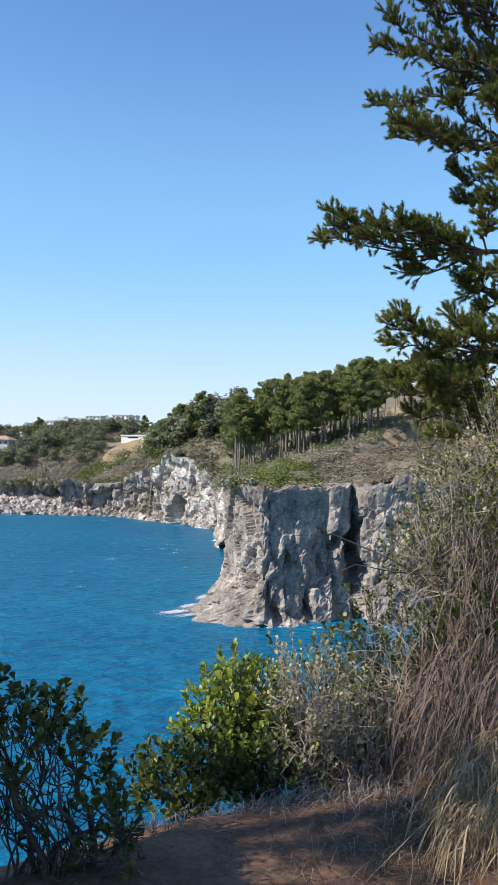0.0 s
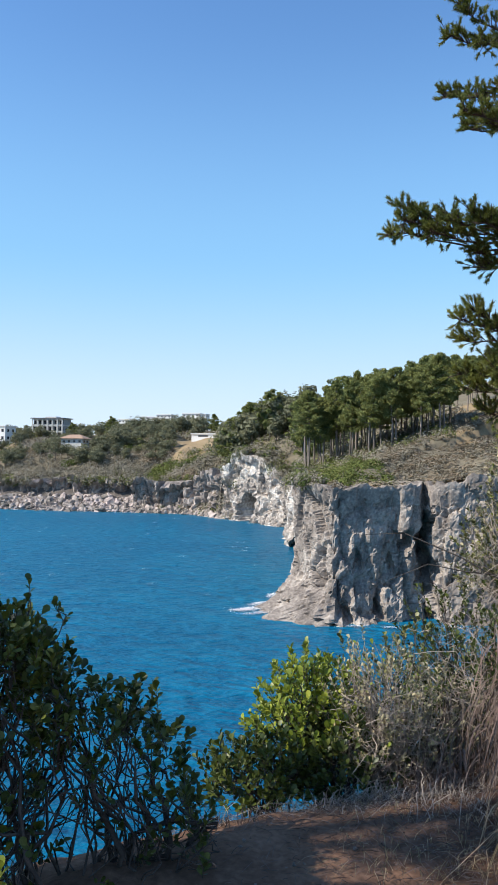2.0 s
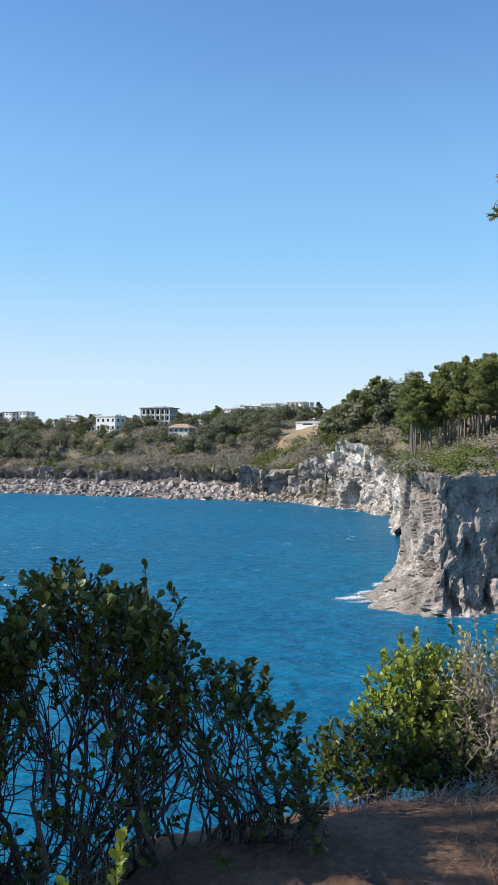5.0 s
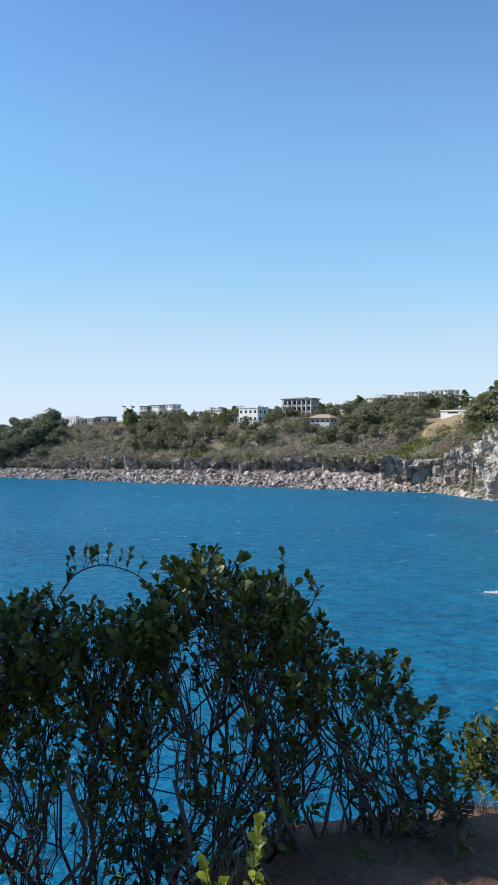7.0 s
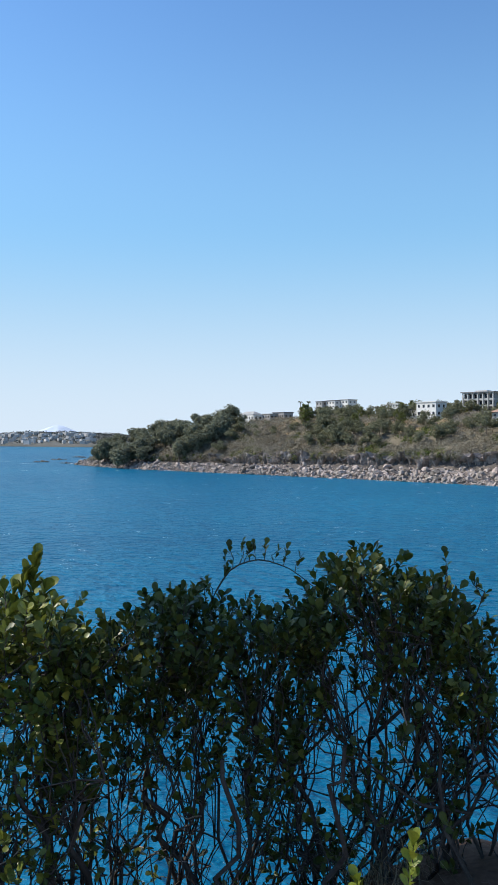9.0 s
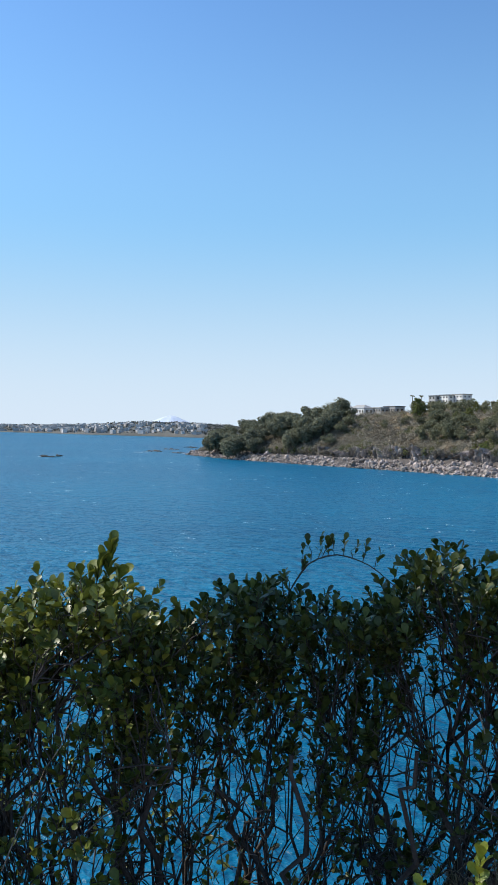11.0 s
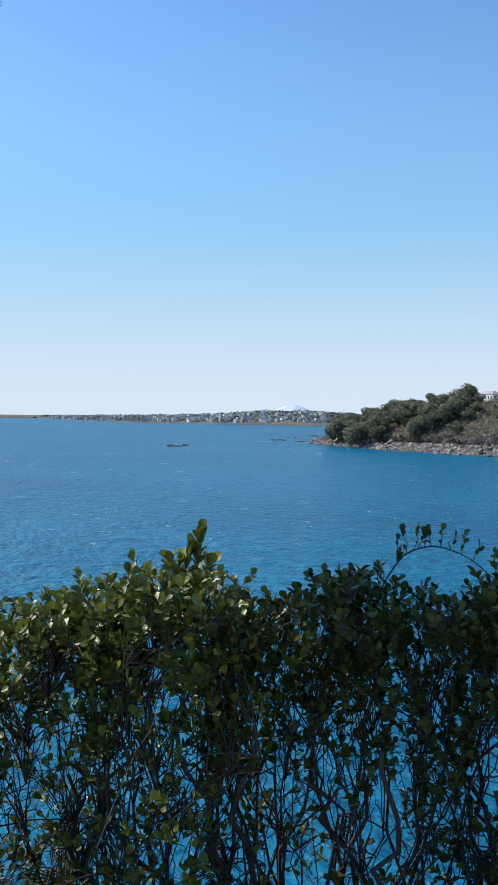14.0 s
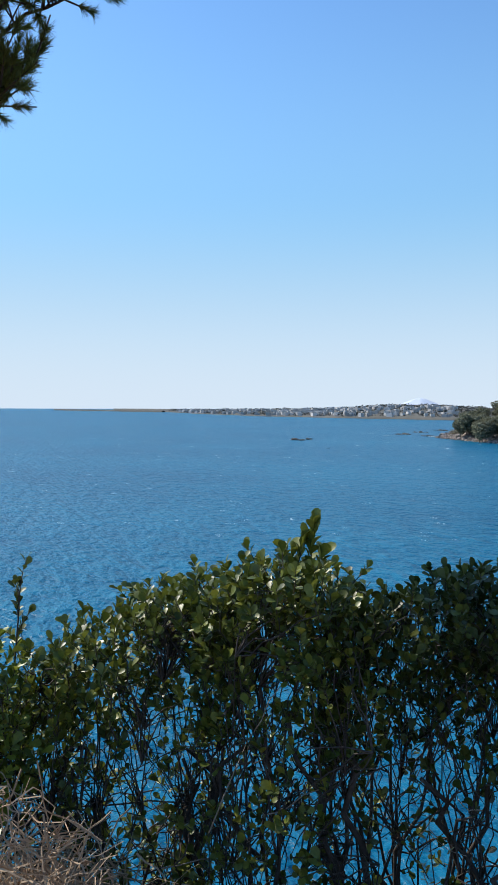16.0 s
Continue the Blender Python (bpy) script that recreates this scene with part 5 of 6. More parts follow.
def build_hedge():
    dark = "dark evergreen shrub with glossy rounded leaves above bare stems"
    a, ra = hedge_shrub(9.0, 20.5, 4, 7, 170, 40, 101, "dark evergreen shrub thinning out to bare fanned stems", fan=5, deep=0.075)
    b, rb = hedge_shrub(19.5, 31, 4, 5, 400, 95, 102, dark, deep=0.15)
    c, rc = hedge_shrub(30.5, 39, 3, 4, 290, 60, 103, dark, deep=0.16)
    d, rd = hedge_shrub(38.5, 46.5, 3, 4, 270, 55, 104, dark, deep=0.16)
    e, re_ = hedge_shrub(45.5, 56, 3, 4, 460, 150, 105, "evergreen shrub with glossy green leaves and a tall shoot", 150, LEAF_MID, LEAF_MID_ONE)
    f, rf = hedge_shrub(55, 66, 3, 3, 420, 240, 106, "lighter green evergreen shrub beside dead brambles", 150, LEAF_MID, LEAF_MID_ONE)
    hedge_shrub(66.5, 80, 3, 4, 220, 120, 107, "lighter green evergreen shrub on the cliff edge", 60, LEAF_MID, LEAF_MID_ONE)
    lone_twig(b, rb, [hedge_point(37.3, 0.70, 3.0), hedge_point(36.6, 0.86, 3.05), hedge_point(35.2, 0.985, 3.08), hedge_point(33.2, 1.02, 3.1), hedge_point(31.0, 0.985, 3.1), hedge_point(29.0, 0.91, 3.05)],
              5, (0.15, 0.22, 0.3, 0.36, 0.42, 0.47, 0.5, 0.54, 0.58, 0.64, 0.7, 0.76, 0.84))
    lone_twig(a, ra, [hedge_point(20.6, 0.78, 2.95), hedge_point(19.5, 0.86, 2.95), hedge_point(18.4, 0.86, 2.95), hedge_point(17.8, 0.95, 2.95)], 6, (0.75, 0.9, 0.99))
    lone_twig(a, ra, [hedge_point(21.3, 0.78, 2.95), hedge_point(20.7, 0.9, 2.95), hedge_point(20.2, 0.98, 2.95)], 7, (0.5, 0.75, 0.98))
    # the tall shoot that stands over the row
    rng = np.random.default_rng(11)
    leaves, twigs = Leaves(), Pile()
    for az, z0, z1, n in ((48.2, 0.90, 1.10, 22), (48.9, 0.93, 1.05, 12), (47.6, 0.92, 1.0, 10), (49.6, 0.9, 1.0, 10)):
        p, q = hedge_point(az + 0.5, z0, 2.66) - re_, hedge_point(az, z1, 2.66) - re_
        shoot(leaves, twigs, p, q - p, np.linalg.norm(q - p), n, 0.054, rng, 0.55)
    part("leading_shoot", twigs.data("leading_shoot", STEM), e)
    leaf_parts(e, leaves, 44, LEAF_MID, LEAF_MID_ONE, rng)
    # bare twigs with small leaves above the gap
    for pts, sd in (([(73.4, 0.5), (73.9, 0.74), (73.6, 0.97)], 8), ([(74.2, 0.5), (75.4, 0.74), (76.2, 0.9)], 9), ([(72.6, 0.55), (72.2, 0.74), (71.6, 0.88)], 10), ([(69.6, 0.5), (69.2, 0.72), (69.0, 0.86)], 12)):
        lone_twig(f, rf, [hedge_point(az, z, 2.8) for az, z in pts], sd, (0.35, 0.45, 0.55, 0.65, 0.75, 0.85, 1.0), 0.034)
    # pale main trunks seen through the leaves
    for az0, z0, az1, z1, r in ((44.5, -0.5, 47.6, 0.75, 0.013), (44.8, -0.4, 49.8, 0.5, 0.012), (34, -0.5, 35.5, 0.45, 0.012), (28.5, -0.3, 27, 0.5, 0.011)):
        part("trunk", data("trunk", *tube(bend(hedge_point(az0, z0, 2.7) - re_, hedge_point(az1, z1, 2.62) - re_, 0.05, 0.03, 9), r, r * 0.6, 7), STEM, True), e)


build_hedge()


def build_hedge_twigs():
    """Thin dead twigs and creepers crossing between the stems of the row."""
    rng = np.random.default_rng(55)
    dark, pale = Pile(), Pile()
    for k in range(150):
        az = rng.uniform(22, 74)
        zb, top = hedge_base(az), hedge_top(az)
        c = polar(az, hedge_dist(az) + rng.uniform(-0.22, 0.2), zb + (top - zb) * rng.uniform(0.0, 0.72))
        d = rng.normal(0, 1, 3) * [1, 1, 0.75]
        d = d / np.linalg.norm(d) * rng.uniform(0.1, 0.3)
        (pale if rng.uniform() < 0.16 else dark).add(*tube(bend(c - d, c + d, rng.uniform(-0.06, 0.08), 0.012, 7), rng.uniform(0.0016, 0.0035), 0.0012, 4))
    part("dead_twigs", dark.data("dead_twigs", STEM, True), None, "thin dark twigs crossing inside the shrub row", kind="stuff")
    part("dead_twigs", pale.data("dead_twigs", TWIG_DRY, True), None, "thin pale dead twigs caught in the shrub row", kind="stuff")


build_hedge_twigs()


# ------------------------------------------------------------ the bright sprig on the path's edge
def build_sprig():
    rng = np.random.default_rng(21)
    root = np.array([-0.88, 2.0, 0.0])
    root[2] = floor_at(root[0], root[1])
    ob = thing("seedling", root, "sunlit yellow-green seedling at the path's edge", "plant")
    leaves, stems = Leaves(), Pile()
    for dx, dy, h, n in ((0.06, 0.02, 0.44, 18), (-0.04, 0.0, 0.26, 12), (-0.11, 0.03, 0.28, 11), (0.0, -0.04, 0.24, 11), (0.05, 0.05, 0.25, 9)):
        base = np.array([dx * 0.25, dy, 0.02])
        tip = np.array([dx, dy, h])
        part("stem", data("stem", *tube(bend(base, base + (tip - base) * 0.45, 0, 0.004, 5), 0.004, 0.003, 5), STEM, True), ob)
        shoot(leaves, stems, base + (tip - base) * 0.4, tip - base, np.linalg.norm(tip - base) * 0.6, n + 6, 0.04, rng, 0.75)
    part("shoot_twigs", stems.data("shoot_twigs", STEM, True), ob, kind="stuff")
    leaf_parts(ob, leaves, 60, LEAF_LIME, LEAF_YELLOW, rng)


build_sprig()


# ------------------------------------------------------------ shrubs, dead twigs and dry grass right of the path
def mound_shrub(name, place, radius, height, shoots, size, seed, label, material, material_one, singles, stem_mat=STEM, leaf_count=(7, 12), stems=9):
    rng = np.random.default_rng(seed)
    root = np.array(place, float)
    ob = thing(name, root, label, "shrub")
    leaves, twigs = Leaves(), Pile()
    for k in range(stems):
        a = rng.uniform(0, 6.3)
        tip = np.array([np.cos(a) * radius[0] * 0.6, np.sin(a) * radius[1] * 0.6, height * rng.uniform(0.5, 0.8)])
        part("stem", data("stem", *tube(bend(rng.normal(0, 0.05, 3) * [1, 1, 0], tip, 0.05, 0.02, 7), rng.uniform(0.006, 0.01), 0.004, 5), stem_mat, True), ob)
    for k in range(shoots):
        d = rng.normal(0, 1, 3)
        d /= np.linalg.norm(d)
        d[2] = abs(d[2])
        r = rng.uniform(0.5, 1.05)
        tip = np.array([d[0] * radius[0] * r, d[1] * radius[1] * r, height * (0.25 + 0.75 * d[2] * r)])
        if k % 3 == 0:
            twigs.add(*tube(bend(tip * [0.3, 0.3, 0.4], tip, 0.03, 0.015, 6), 0.004, 0.0016, 4))
        shoot(leaves, twigs, tip, d + [0, 0, 0.9], rng.uniform(0.05, 0.11), int(rng.integers(*leaf_count)), size, rng)
    part("twig_mass", twigs.data("twig_mass", stem_mat, True), ob, kind="stuff")
    leaf_parts(ob, leaves, singles, material, material_one, rng)
    return ob


def blades(count, place, area, length, lean, width, rng, curl=0.5, up=1.0):
    """Long curved grass blades or dead stalks rooted over an area."""
    v, f = [], []
    k = 7
    t = np.linspace(0, 1, k)
    for i in range(count):
        a = np.array(place, float) + rng.uniform(-1, 1, 3) * area
        a[2] = max(floor_at(a[0], a[1]), -1.2) - 0.02 + (rng.uniform(0, area[2]) if area[2] else 0)
        L = length * rng.uniform(0.5, 1.25)
        th = rng.uniform(0, 6.3)
        way = np.array([np.cos(th), np.sin(th), 0]) * rng.uniform(0.1, 1.1) + np.array(lean) * rng.uniform(0.2, 1.1)
        curl_ = curl * rng.uniform(0.35, 1.5)
        p = a + np.outer(t, [0, 0, L * up]) + np.outer(t ** 2, way * L * curl_) - np.outer(t ** 3, [0, 0, L * curl_ * 0.85])
        p += rng.normal(0, 0.004, (k, 3)) + np.outer(np.sin(t * rng.uniform(2, 5)), rng.normal(0, 0.05, 3) * L)
        side = np.cross(way, [0.1, 0.1, 1.0])
        side /= np.linalg.norm(side) + 1e-9
        w = width * rng.uniform(0.5, 1.3) * np.sqrt(1.02 - t)[:, None]
        b = len(v) * 2 * k
        v.append(np.concatenate([p - side * w, p + side * w]))
        f += [(b + j, b + j + 1, b + k + j + 1, b + k + j) for j in range(k - 1)]
    return np.concatenate(v), np.array(f)


def droops(count, place, area, height, length, lean, width, rng):
    """Long dead blades that spring from a bank and hang over in an arch."""
    v, f = [], []
    k = 9
    t = np.linspace(0, 1, k)
    for i in range(count):
        a = np.array(place, float) + rng.uniform(-1, 1, 3) * area
        a[2] = floor_at(a[0], a[1]) + rng.uniform(0.0, height)
        L = length * rng.uniform(0.5, 1.2)
        th = rng.uniform(0, 6.3)
        way = np.array([np.cos(th), np.sin(th), 0]) * rng.uniform(0.05, 0.6) + np.array(lean) * rng.uniform(0.3, 1.1)
        rise = rng.uniform(0.25, 0.8)
        p = a + np.outer(t, way * L * 0.8) + np.outer(t * rise * 1.6 - t ** 2 * (rise + 0.7), [0, 0, L])
        p += np.outer(np.sin(t * rng.uniform(2, 6)), rng.normal(0, 0.03, 3) * L)
        p[:, 2] = np.maximum(p[:, 2], floor_at(a[0], a[1]) - 0.05)
        side = np.cross(way, [0.1, 0.1, 1.0])
        side /= np.linalg.norm(side) + 1e-9
        w = width * rng.uniform(0.5, 1.3) * np.sqrt(1.03 - t)[:, None]
        b = len(v) * 2 * k
        v.append(np.concatenate([p - side * w, p + side * w]))
        f += [(b + j, b + j + 1, b + k + j + 1, b + k + j) for j in range(k - 1)]
    return np.concatenate(v), np.array(f)


def tangle(count, place, size, length, thick, rng, up=0.3):
    """Crossing dead twigs filling a mound, some of them curled."""
    pile = Pile()
    t = np.linspace(0, 1, 8)[:, None]
    for i in range(count):
        c = np.array(place) + rng.normal(0, 0.42, 3) * size
        c[2] = max(c[2], floor_at(c[0], c[1]))
        d = rng.normal(0, 1, 3) + [0, 0, up]
        d = d / np.linalg.norm(d) * length * rng.uniform(0.4, 1.2)
        side = np.cross(d, rng.normal(0, 1, 3))
        side = side / (np.linalg.norm(side) + 1e-9) * length * rng.uniform(0.0, 0.3)
        p = c + d * (t - 0.5) + side * np.sin(t * np.pi * rng.uniform(0.8, 2.2)) + rng.normal(0, 0.012 * length * 2, (8, 3))
        pile.add(*tube(p, thick * rng.uniform(0.6, 1.3), thick * 0.4, 3))
    return pile


def build_right():
    rng = np.random.default_rng(31)
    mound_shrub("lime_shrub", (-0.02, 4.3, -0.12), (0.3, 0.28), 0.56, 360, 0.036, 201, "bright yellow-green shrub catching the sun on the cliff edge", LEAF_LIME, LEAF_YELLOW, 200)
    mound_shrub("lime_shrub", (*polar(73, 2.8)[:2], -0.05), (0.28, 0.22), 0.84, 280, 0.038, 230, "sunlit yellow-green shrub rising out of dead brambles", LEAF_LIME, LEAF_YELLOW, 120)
    mound_shrub("withered_shrub", (*polar(78.5, 2.5)[:2], 0.0), (0.2, 0.16), 0.56, 90, 0.026, 231, "withered beige-leaved shrub among dead brambles", LEAF_BEIGE, LEAF_LIME, 60, TWIG_DRY, (5, 9), 10)
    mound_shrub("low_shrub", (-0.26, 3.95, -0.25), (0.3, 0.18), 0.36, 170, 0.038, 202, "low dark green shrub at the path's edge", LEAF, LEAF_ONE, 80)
    # dark leaves added here stand for the shaded lower part of the lime shrub
    mound_shrub("low_shrub", (0.1, 4.08, -0.3), (0.34, 0.2), 0.52, 260, 0.036, 207, "dark green shrub added for the shade below sunlit leaves", LEAF, LEAF_ONE, 80)
    mound_shrub("withered_shrub", (0.33, 4.12, -0.22), (0.30, 0.2), 0.82, 260, 0.024, 220, "half-withered shrub with small beige leaves on pale twigs", LEAF_BEIGE, LEAF_LIME, 120, TWIG_DRY, (6, 10), 18)
    mound_shrub("withered_shrub", (0.62, 4.3, -0.2), (0.25, 0.2), 0.62, 140, 0.024, 221, "low withered shrub with small beige leaves", LEAF_BEIGE, LEAF_OLIVE, 80, TWIG_DRY, (5, 9), 14)
    mound_shrub("olive_shrub", (0.5, 4.8, -0.45), (0.5, 0.4), 1.0, 150, 0.034, 203, "olive-green shrub tangled with dead twigs", LEAF_OLIVE, LEAF_LIME, 160)
    mound_shrub("dark_shrub", (1.0, 5.6, -0.4), (0.5, 0.45), 1.15, 230, 0.03, 204, "dark small-leaved shrub behind dry grass", LEAF, LEAF_ONE, 150)
    mound_shrub("tall_shrub", (1.72, 6.0, 0.1), (0.62, 0.6), 1.75, 620, 0.032, 205, "tall olive shrub with pale twigs beside the pine", LEAF_BEIGE, LEAF_LIME, 260, TWIG_DRY, stems=16)
    mound_shrub("tall_shrub", (2.35, 6.8, 0.2), (0.7, 0.7), 2.3, 650, 0.034, 206, "tall olive shrub with pale twigs under the pine", LEAF_OLIVE, LEAF_LIME, 150, TWIG_DRY, stems=16)
    mound_shrub("dark_shrub", (1.15, 4.75, -0.1), (0.45, 0.35), 0.85, 200, 0.03, 209, "dark shrub buried in dry grass", LEAF, LEAF_ONE, 80)
    mound_shrub("dark_shrub", (1.7, 4.9, 0.2), (0.5, 0.4), 1.15, 240, 0.03, 210, "dark olive shrub behind tall dead grass", LEAF, LEAF_OLIVE, 80)
    mound_shrub("olive_shrub", (1.45, 5.55, 0.3), (0.5, 0.4), 1.25, 420, 0.03, 211, "olive shrub with small sunlit leaves and pale twigs", LEAF_OLIVE, LEAF_LIME, 160, TWIG_DRY, stems=14)
    mound_shrub("olive_shrub", (2.0, 5.6, 0.3), (0.55, 0.45), 1.5, 480, 0.03, 212, "olive shrub with small sunlit leaves and pale twigs", LEAF_OLIVE, LEAF_LIME, 160, TWIG_DRY, stems=14)
    # two dark-leaved shrubs added to give the bank its shaded interior
    mound_shrub("dark_shrub", (0.35, 4.45, -0.35), (0.4, 0.25), 0.62, 190, 0.034, 213, "dark shrub added for the shaded depth under dead twigs", LEAF, LEAF_OLIVE, 80)
    mound_shrub("dark_shrub", (0.8, 4.6, -0.3), (0.4, 0.3), 0.75, 200, 0.032, 214, "dark shrub added for the shaded depth under fallen grey grass", LEAF, LEAF_OLIVE, 80)
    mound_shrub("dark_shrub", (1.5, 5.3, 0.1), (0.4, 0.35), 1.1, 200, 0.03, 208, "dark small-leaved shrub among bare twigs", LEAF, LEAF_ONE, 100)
    for place, size, n, L, th, lab in (((0.35, 4.05, 0.15), (0.26, 0.14, 0.3), 330, 0.26, 0.0022, "tangle of pale dead twigs on the shrub"),
                                       ((1.25, 5.2, 0.6), (0.42, 0.35, 0.75), 260, 0.45, 0.0026, "tangle of bare grey twigs beside tall grass"),
                                       ((0.9, 4.5, 0.1), (0.45, 0.35, 0.4), 420, 0.4, 0.0026, "tangle of fallen grey twigs"),
                                       ((-1.85, 0.84, 0.18), (0.26, 0.17, 0.26), 260, 0.3, 0.0031, "dry curled bramble stems at the cliff edge"),
                                       ((*polar(69.5, 2.2)[:2], 0.12), (0.3, 0.2, 0.2), 200, 0.3, 0.003, "low tangle of dry brambles before the shrubs"),
                                       ((*polar(63, 2.35)[:2], 0.0), (0.32, 0.16, 0.16), 110, 0.34, 0.003, "thin dry brambles under the shrubs"),
                                       ((*polar(77, 2.35)[:2], 0.5), (0.16, 0.16, 0.12), 150, 0.16, 0.003, "knot of pale dead bramble ends")):
        part("dead_twigs", tangle(n, place, np.array(size), L, th, rng).data("dead_twigs", BRAMBLE if th > 0.0029 else TWIG_DRY), None, lab, kind="stuff")
    for n, place, area, L, lean, w, curl, mat, lab in (
            (45, (1.5, 4.6, 0), (0.5, 0.6, 0), 0.8, (-0.5, -0.25, 0), 0.0045, 0.75, GRASS_GREY, "tall dry grass with drooping grey-brown stalks"),
            (45, (1.95, 4.9, 0), (0.6, 0.7, 0), 1.05, (-0.35, -0.25, 0), 0.0045, 0.6, GRASS_GREY, "tall dead reed grass leaning over the path"),
            (150, (1.25, 3.55, 0), (0.26, 0.24, 0), 0.3, (-0.5, -0.4, 0), 0.0034, 1.5, GRASS_DRY, "arching tuft of straw-coloured grass"),
            (420, (0.85, 4.1, 0), (0.45, 0.35, 0), 0.34, (-0.3, -0.3, 0), 0.003, 1.0, GRASS_GREY, "short dead grass along the path's edge"),
            (280, (0.2, 3.75, 0), (0.55, 0.12, 0), 0.2, (0.2, -0.35, 0), 0.0022, 1.2, TWIG_DRY, "tuft of grey dead grass at the edge"),
            (160, (-0.5, 3.5, 0), (0.25, 0.06, 0), 0.16, (0, -0.3, 0), 0.002, 0.7, GRASS_GREY, "tuft of grey dead grass at the edge"),
            (200, (-1.2, 2.75, 0), (0.12, 0.3, 0), 0.3, (0.5, 0, 0), 0.002, 1.0, GRASS_DRY, "dry grass hanging over the path's edge"),
            (520, (0.3, 3.72, 0), (0.85, 0.2, 0), 0.22, (0.1, -0.5, 0), 0.002, 2.4, TWIG_DRY, "flattened mat of grey straw along the path's edge"),
            (420, (0.6, 3.3, 0), (0.5, 0.3, 0), 0.16, (-0.2, -0.3, 0), 0.0018, 2.6, GRASS_DRY, "trodden straw on the path"),
            (90, (-1.95, 1.0, 0), (0.3, 0.25, 0), 0.4, (0.2, 0, 0), 0.0024, 0.9, GRASS_DRY, "dry grass among brambles")):
        v, f = blades(n, place, area, L, lean, w, rng, curl)
        part("dry_grass", data("dry_grass", v, f, mat), None, lab, kind="stuff")
    for n, place, area, hgt, L, lean, w, mat, lab in (
            (150, (1.4, 4.4, 0), (0.45, 0.45, 0), 0.5, 0.65, (-0.3, -0.35, 0), 0.0055, GRASS_GREY, "dead grass hanging over the bank in arches"),
            (160, (1.75, 4.6, 0), (0.5, 0.5, 0), 0.75, 0.7, (-0.3, -0.4, 0), 0.0055, GRASS_GREY, "dead grass hanging over the bank in arches"),
            (420, (1.2, 3.5, 0), (0.26, 0.24, 0), 0.22, 0.36, (-0.5, -0.3, 0), 0.0038, GRASS_DRY, "straw-coloured tuft hanging towards the path"),
            (620, (1.0, 3.15, 0), (0.24, 0.22, 0), 0.16, 0.34, (-0.45, -0.2, 0), 0.0032, GRASS_DRY, "tousled heap of straw-coloured grass by the path"),
            (420, (1.2, 3.9, 0), (0.35, 0.35, 0), 0.45, 0.5, (-0.45, -0.3, 0), 0.0034, GRASS_GREY, "dead grey grass sliding down the bank"),
            (380, (1.7, 5.0, 0), (0.5, 0.5, 0), 0.9, 0.8, (-0.35, -0.3, 0), 0.004, GRASS_GREY, "long dead stalks hanging over the shrubs"),
            (240, (0.95, 4.2, 0), (0.3, 0.3, 0), 0.3, 0.5, (-0.4, -0.3, 0), 0.004, GRASS_GREY, "short dead grass slumped along the path")):
        v, f = droops(n, place, area, hgt, L, lean, w, rng)
        part("dry_grass", data("dry_grass", v, f, mat), None, lab, kind="stuff")
    # two long bare twigs in front of the far cliff
    ob = thing("bare_twig", (1.3, 5.2, 0.4), "thin bare dark twig reaching over the drop", "twig")
    for k, pts in enumerate(([(0, 0, 0.4), (-0.35, 0.05, 0.42), (-0.6, 0, 0.47), (-0.85, 0, 0.36)], [(0, 0, 0.3), (-0.4, 0, 0.52), (-0.75, 0.05, 0.66), (-1.0, 0, 0.65)], [(-0.6, 0, -0.35), (-0.75, -0.1, -0.05), (-0.82, -0.1, 0.2)], [(-0.72, -0.2, -0.4), (-0.86, -0.2, -0.2), (-0.95, -0.2, 0.0)])):
        part("twig", data("twig", *tube(pts, 0.006 if k < 2 else 0.003, 0.002, 5), STEM if k < 2 else TWIG_DRY, True), ob)
    # fallen straw and needles on the path
    pile = Pile()
    for k in range(13000):
        x, y = rng.uniform(-0.9, 2.0), rng.uniform(2.3, 4.3)
        if rng.uniform() > 0.03 + np.clip((x + 0.35 + (y - 3) * 0.6) * 0.8, 0, 0.95) or edge_distance(np.array([x]), np.array([y]))[0] < 0:
            continue
        a, L = rng.uniform(0, 6.3), 0.02 + 0.09 * rng.uniform() ** 2
        z = floor_at(x, y) + 0.012
        pile.add(*tube(bend((x, y, z), (x + np.cos(a) * L, y + np.sin(a) * L, z + 0.005), 0.006, 0.002, 4), 0.0013, 0.0008, 3))
    part("straw_litter", pile.data("straw_litter", GRASS_GREY), None, "fallen straw and pine needles on the earth", kind="stuff")


build_right()


# ------------------------------------------------------------ the two near pines
def needle_tuft(pile, base, way, length, count, needle, width, rng):
    way = np.asarray(way, float)
    way /= np.linalg.norm(way)
    t = rng.uniform(0.1, 1, count)[:, None]
    r = rng.normal(0, 1, (count, 3))
    r -= way * (r @ way)[:, None]
    r /= np.linalg.norm(r, axis=1)[:, None] + 1e-9
    d = way * rng.uniform(0.4, 1.3, (count, 1)) + r * rng.uniform(0.3, 0.95, (count, 1))
    d /= np.linalg.norm(d, axis=1)[:, None]
    a = base + way * length * t
    s = np.cross(d, rng.normal(0, 1, (count, 3)))
    s /= np.linalg.norm(s, axis=1)[:, None] + 1e-9
    tip = a + d * needle * rng.uniform(0.7, 1.15, (count, 1))
    v = np.stack([a - s * width, a + s * width, tip], 1).reshape(-1, 3)
    pile.add(v, np.arange(count * 3).reshape(-1, 3))


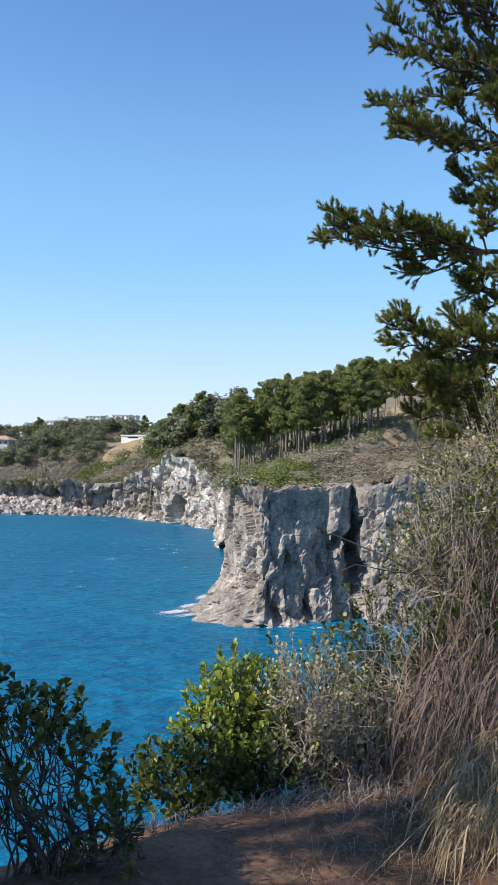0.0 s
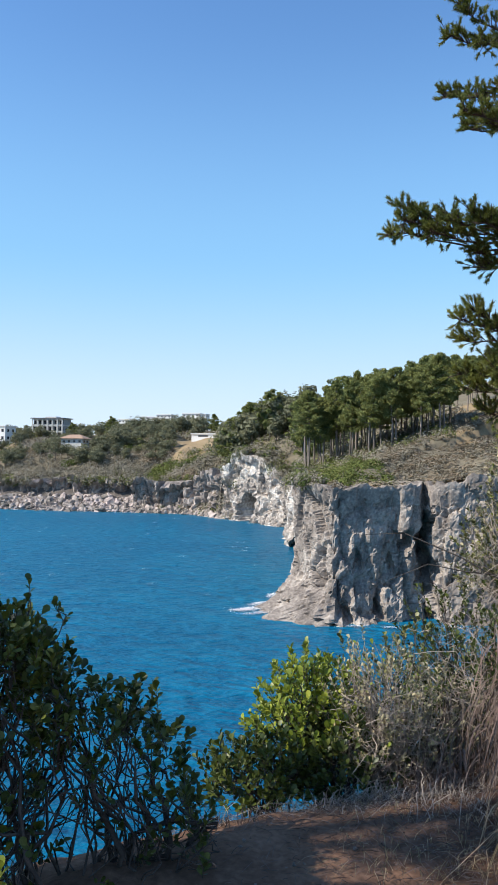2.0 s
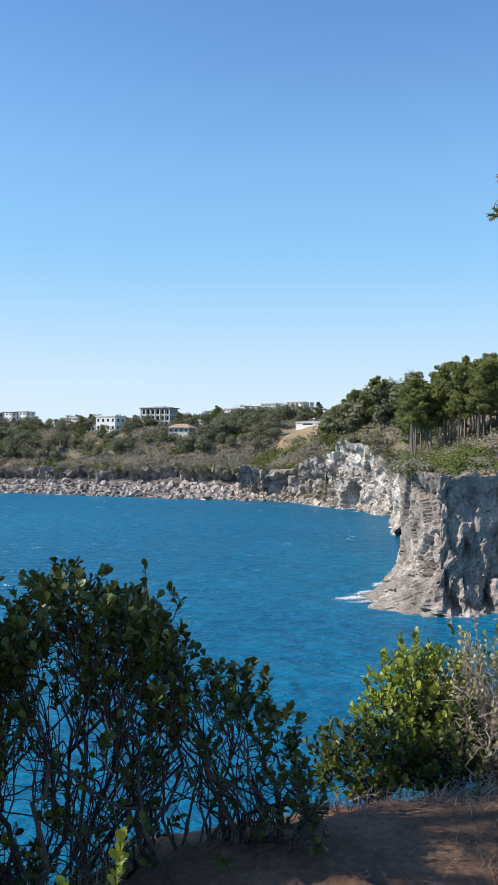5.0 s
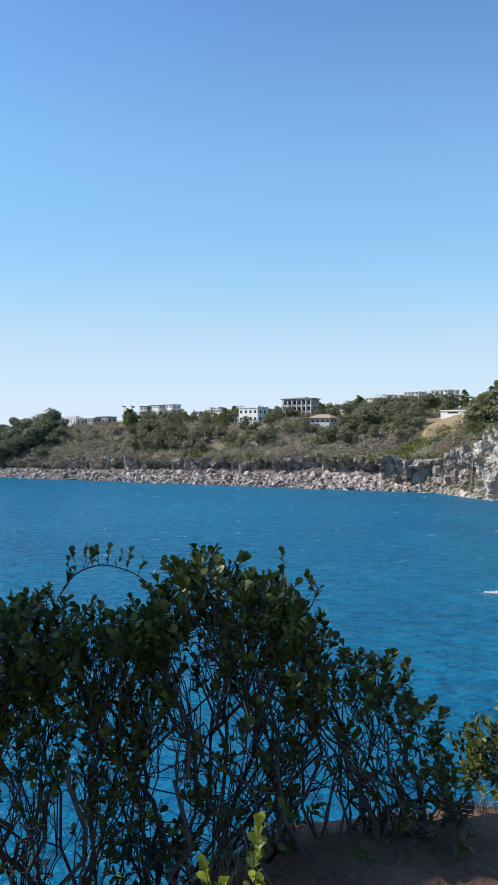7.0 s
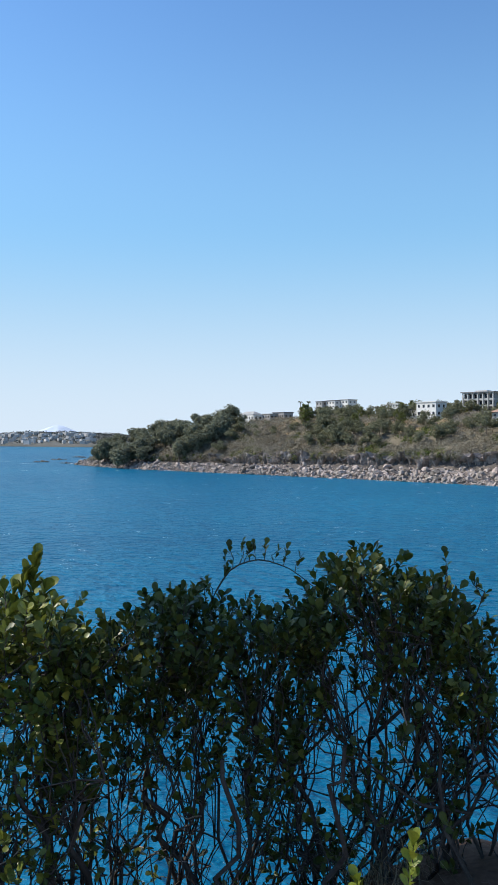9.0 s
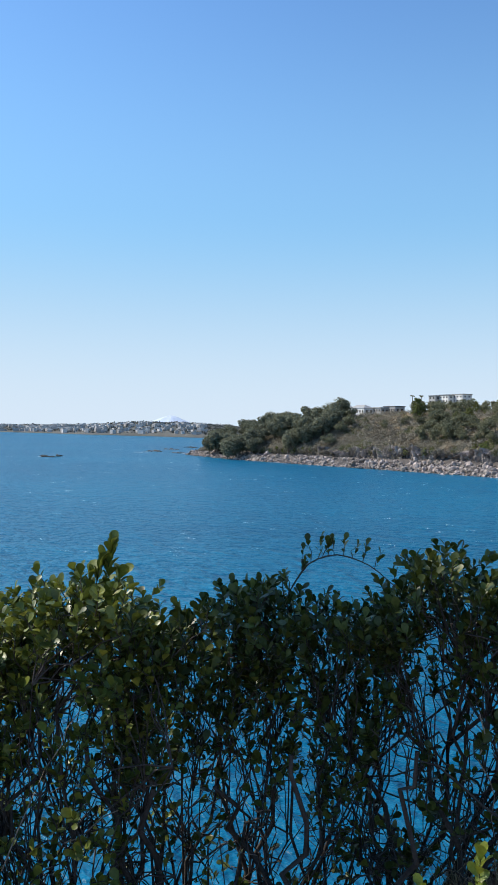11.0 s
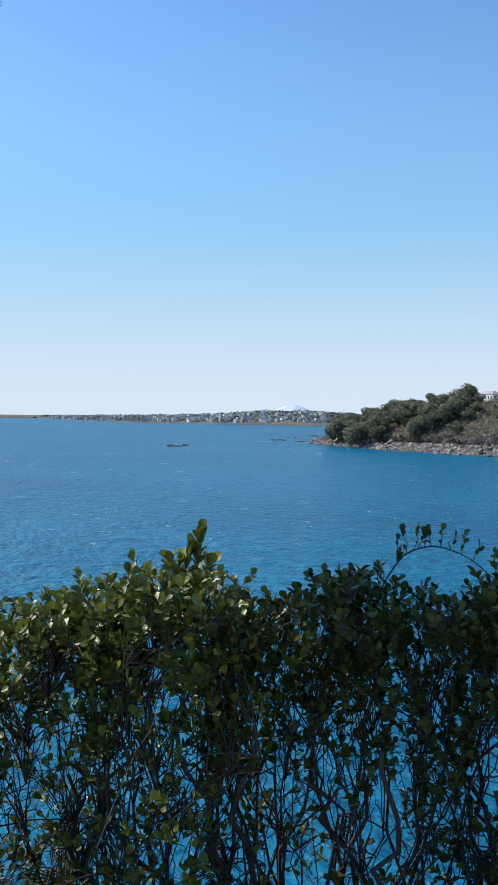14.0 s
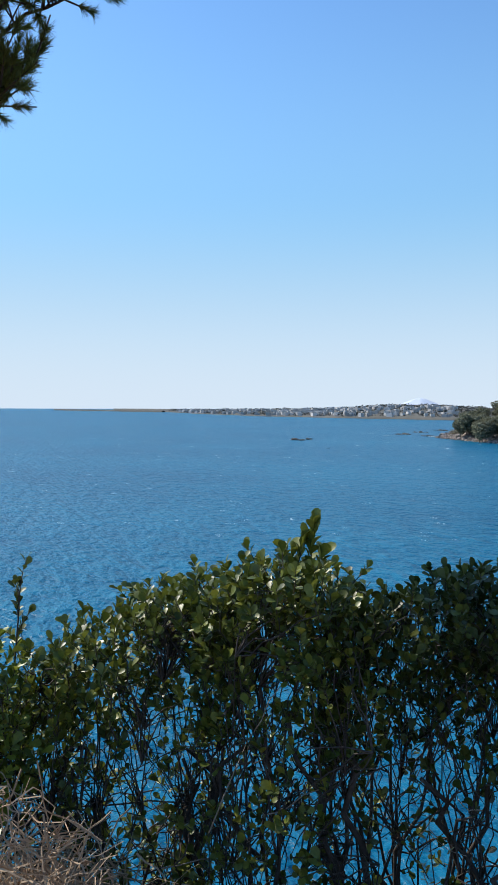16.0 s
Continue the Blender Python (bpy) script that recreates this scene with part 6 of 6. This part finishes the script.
def near_pine(name, foot, top, radius, branches, seed, label, tuft, needles, width, depth, tufts_per_tip, length=0.2):
    """A pine: trunk, limbs that split towards given tips, and brushes of needles along their outer part."""
    rng = np.random.default_rng(seed)
    foot, top = np.array(foot, float), np.array(top, float)
    ob = thing(name, foot, label, "tree")
    trunk = bend((0, 0, -0.4), top - foot, 0, 0.06, 10)
    part("trunk", data("trunk", *tube(trunk, radius, radius * 0.35, 12), BARK, True), ob)
    for root, tips in branches:
        root = np.array(root, float) - foot
        tips = [np.array(t, float) - foot for t in tips]
        hub = root + (np.mean(tips, axis=0) - root) * 0.5
        limb = part("limb", data("limb", *tube(bend(root, hub, -0.05, 0.03, 6), 0.06, 0.03, 7), BARK, True), ob)
        wood, brush = Pile(), Pile()
        for tip in tips:
            tip = tip + [0, rng.normal(0, depth), 0]
            line = bend(hub, tip, -0.06, 0.04, 8)
            wood.add(*tube(line, 0.022, 0.006, 5))
            for k in range(tufts_per_tip):
                at = 1 - abs(rng.normal(0, 0.27)) if k else 1.0
                i = min(6, max(1, int(at * 7)))
                b = line[i] + (line[i + 1] - line[i]) * rng.uniform()
                out = line[i + 1] - line[i]
                out = out / np.linalg.norm(out) * 0.6 + rng.normal(0, 0.5, 3) + [0, 0, 0.5]
                start = b + out / np.linalg.norm(out) * rng.uniform(0.0, 0.15)
                wood.add(*tube([b, start, start + out * 0.08], 0.006, 0.004, 4))
                needle_tuft(brush, start, out, length, needles, tuft, width, rng)
        part("branchwork", wood.data("branchwork", BARK, True), limb)
        # low limbs take the lightened needles, so their sunlight is painted in
        part("needles", brush.data("needles", NEEDLES_SUNLIT if root[2] + foot[2] < 3.0 else NEEDLES), limb, kind="stuff")
    return ob


def build_pines():
    y = 10.6
    spec = [((4.4, 4.2), [(0.88, 4.55), (1.02, 4.88), (1.25, 4.7), (1.6, 4.6), (2.0, 4.25), (2.1, 4.6), (2.4, 4.7), (2.6, 4.5), (3.0, 4.8), (1.05, 4.7), (1.4, 4.5), (2.0, 4.1), (1.85, 4.75)]),
            ((4.4, 7.0), [(1.95, 7.75), (2.2, 8.0), (2.6, 8.1), (3.0, 7.9), (2.4, 7.85)]),
            ((4.4, 6.2), [(1.55, 6.95), (1.75, 7.5), (2.3, 7.7), (1.72, 6.75), (1.98, 6.55), (2.1, 7.2), (2.5, 7.1), (2.7, 7.6), (2.9, 7.0), (3.1, 7.5), (2.6, 6.7), (3.2, 7.0)]),
            ((4.4, 5.6), [(1.75, 5.95), (1.92, 6.0), (2.3, 6.15), (2.1, 5.9), (2.6, 5.72), (2.65, 6.35), (2.6, 6.0), (3.0, 6.2), (3.15, 6.6)]),
            ((4.4, 5.0), [(2.75, 5.55), (2.72, 5.05), (3.05, 5.35), (3.2, 5.6), (3.3, 5.1), (3.0, 5.0)]),
            ((4.4, 3.8), [(2.68, 4.25), (2.75, 4.0), (2.9, 3.85), (3.1, 3.6), (3.3, 4.1)]),
            ((4.4, 2.9), [(1.75, 3.32), (1.82, 3.1), (1.92, 3.45), (2.2, 3.3), (2.3, 2.95), (2.5, 3.1)]),
            ((4.4, 2.9), [(2.6, 3.5), (2.68, 3.35), (2.9, 3.3), (3.1, 3.0), (2.85, 2.85), (3.3, 3.4)]),
            ((4.4, 2.3), [(1.85, 2.72), (1.95, 2.5), (2.15, 2.8), (2.3, 2.6), (2.6, 2.8), (2.75, 2.6), (3.0, 2.85)]),
            ((4.4, 2.1), [(2.35, 2.5), (2.2, 2.25), (2.6, 2.35), (2.9, 2.6), (3.0, 2.1), (2.45, 1.95), (3.2, 2.4), (3.3, 1.8)]),
            ((4.4, 6.8), [(4.0, 8.6), (5.5, 8.0), (6.0, 7.0), (3.4, 8.2), (4.8, 9.2)]),
            ((4.4, 4.6), [(6.2, 5.0), (6.5, 4.2), (5.8, 5.6)])]
    branches = [((r[0], y, r[1]), [(t[0], y, t[1]) for t in tips]) for r, tips in spec]
    near_pine("pine_tree", (4.5, y, floor_at(4.5, y)), (4.3, y, 9.0), 0.17, branches, 301, "windswept green pine reaching out over the cliff", 0.062, 72, 0.0044, 0.26, 62, 0.10)
    low = [((-6.95, 0.55, 3.2), [(-4.24, 1.52, 3.28), (-4.27, 1.4, 3.15), (-4.28, 1.3, 3.1), (-4.32, 1.26, 3.3)]),
           ((-6.95, 0.55, 3.7), [(-4.15, 1.77, 3.66), (-4.2, 1.5, 3.66), (-4.25, 1.35, 3.6)])]
    rng = np.random.default_rng(77)
    # the wide crown over the path, above what is seen of it
    for k in range(7):
        z = 5.0 + 0.18 * k
        a = k * 2.4
        reach = 1.9 + 1.3 * math.sin(k * 1.7) ** 2
        mid = np.array([-5.9 + math.cos(a) * reach * 0.8, 0.65 + math.sin(a) * reach * 0.3])
        tips = [(min(mid[0] + rng.uniform(-0.8, 0.8), -4.8), min(max(mid[1] + rng.uniform(-0.6, 0.6), -0.05), 1.1), z + rng.uniform(-0.1, 0.5)) for q in range(4)]
        low.append(((-6.95, 0.55, z - 0.3), tips))
    near_pine("pine_tree", (-7.2, 0.5, max(-4.0, floor_at(-7.2, 0.5))), (-6.9, 0.6, 8.6), 0.16, low, 302, "dark pine with long needles overhanging the path", 0.075, 130, 0.0024, 0.08, 30, 0.1)


build_pines()
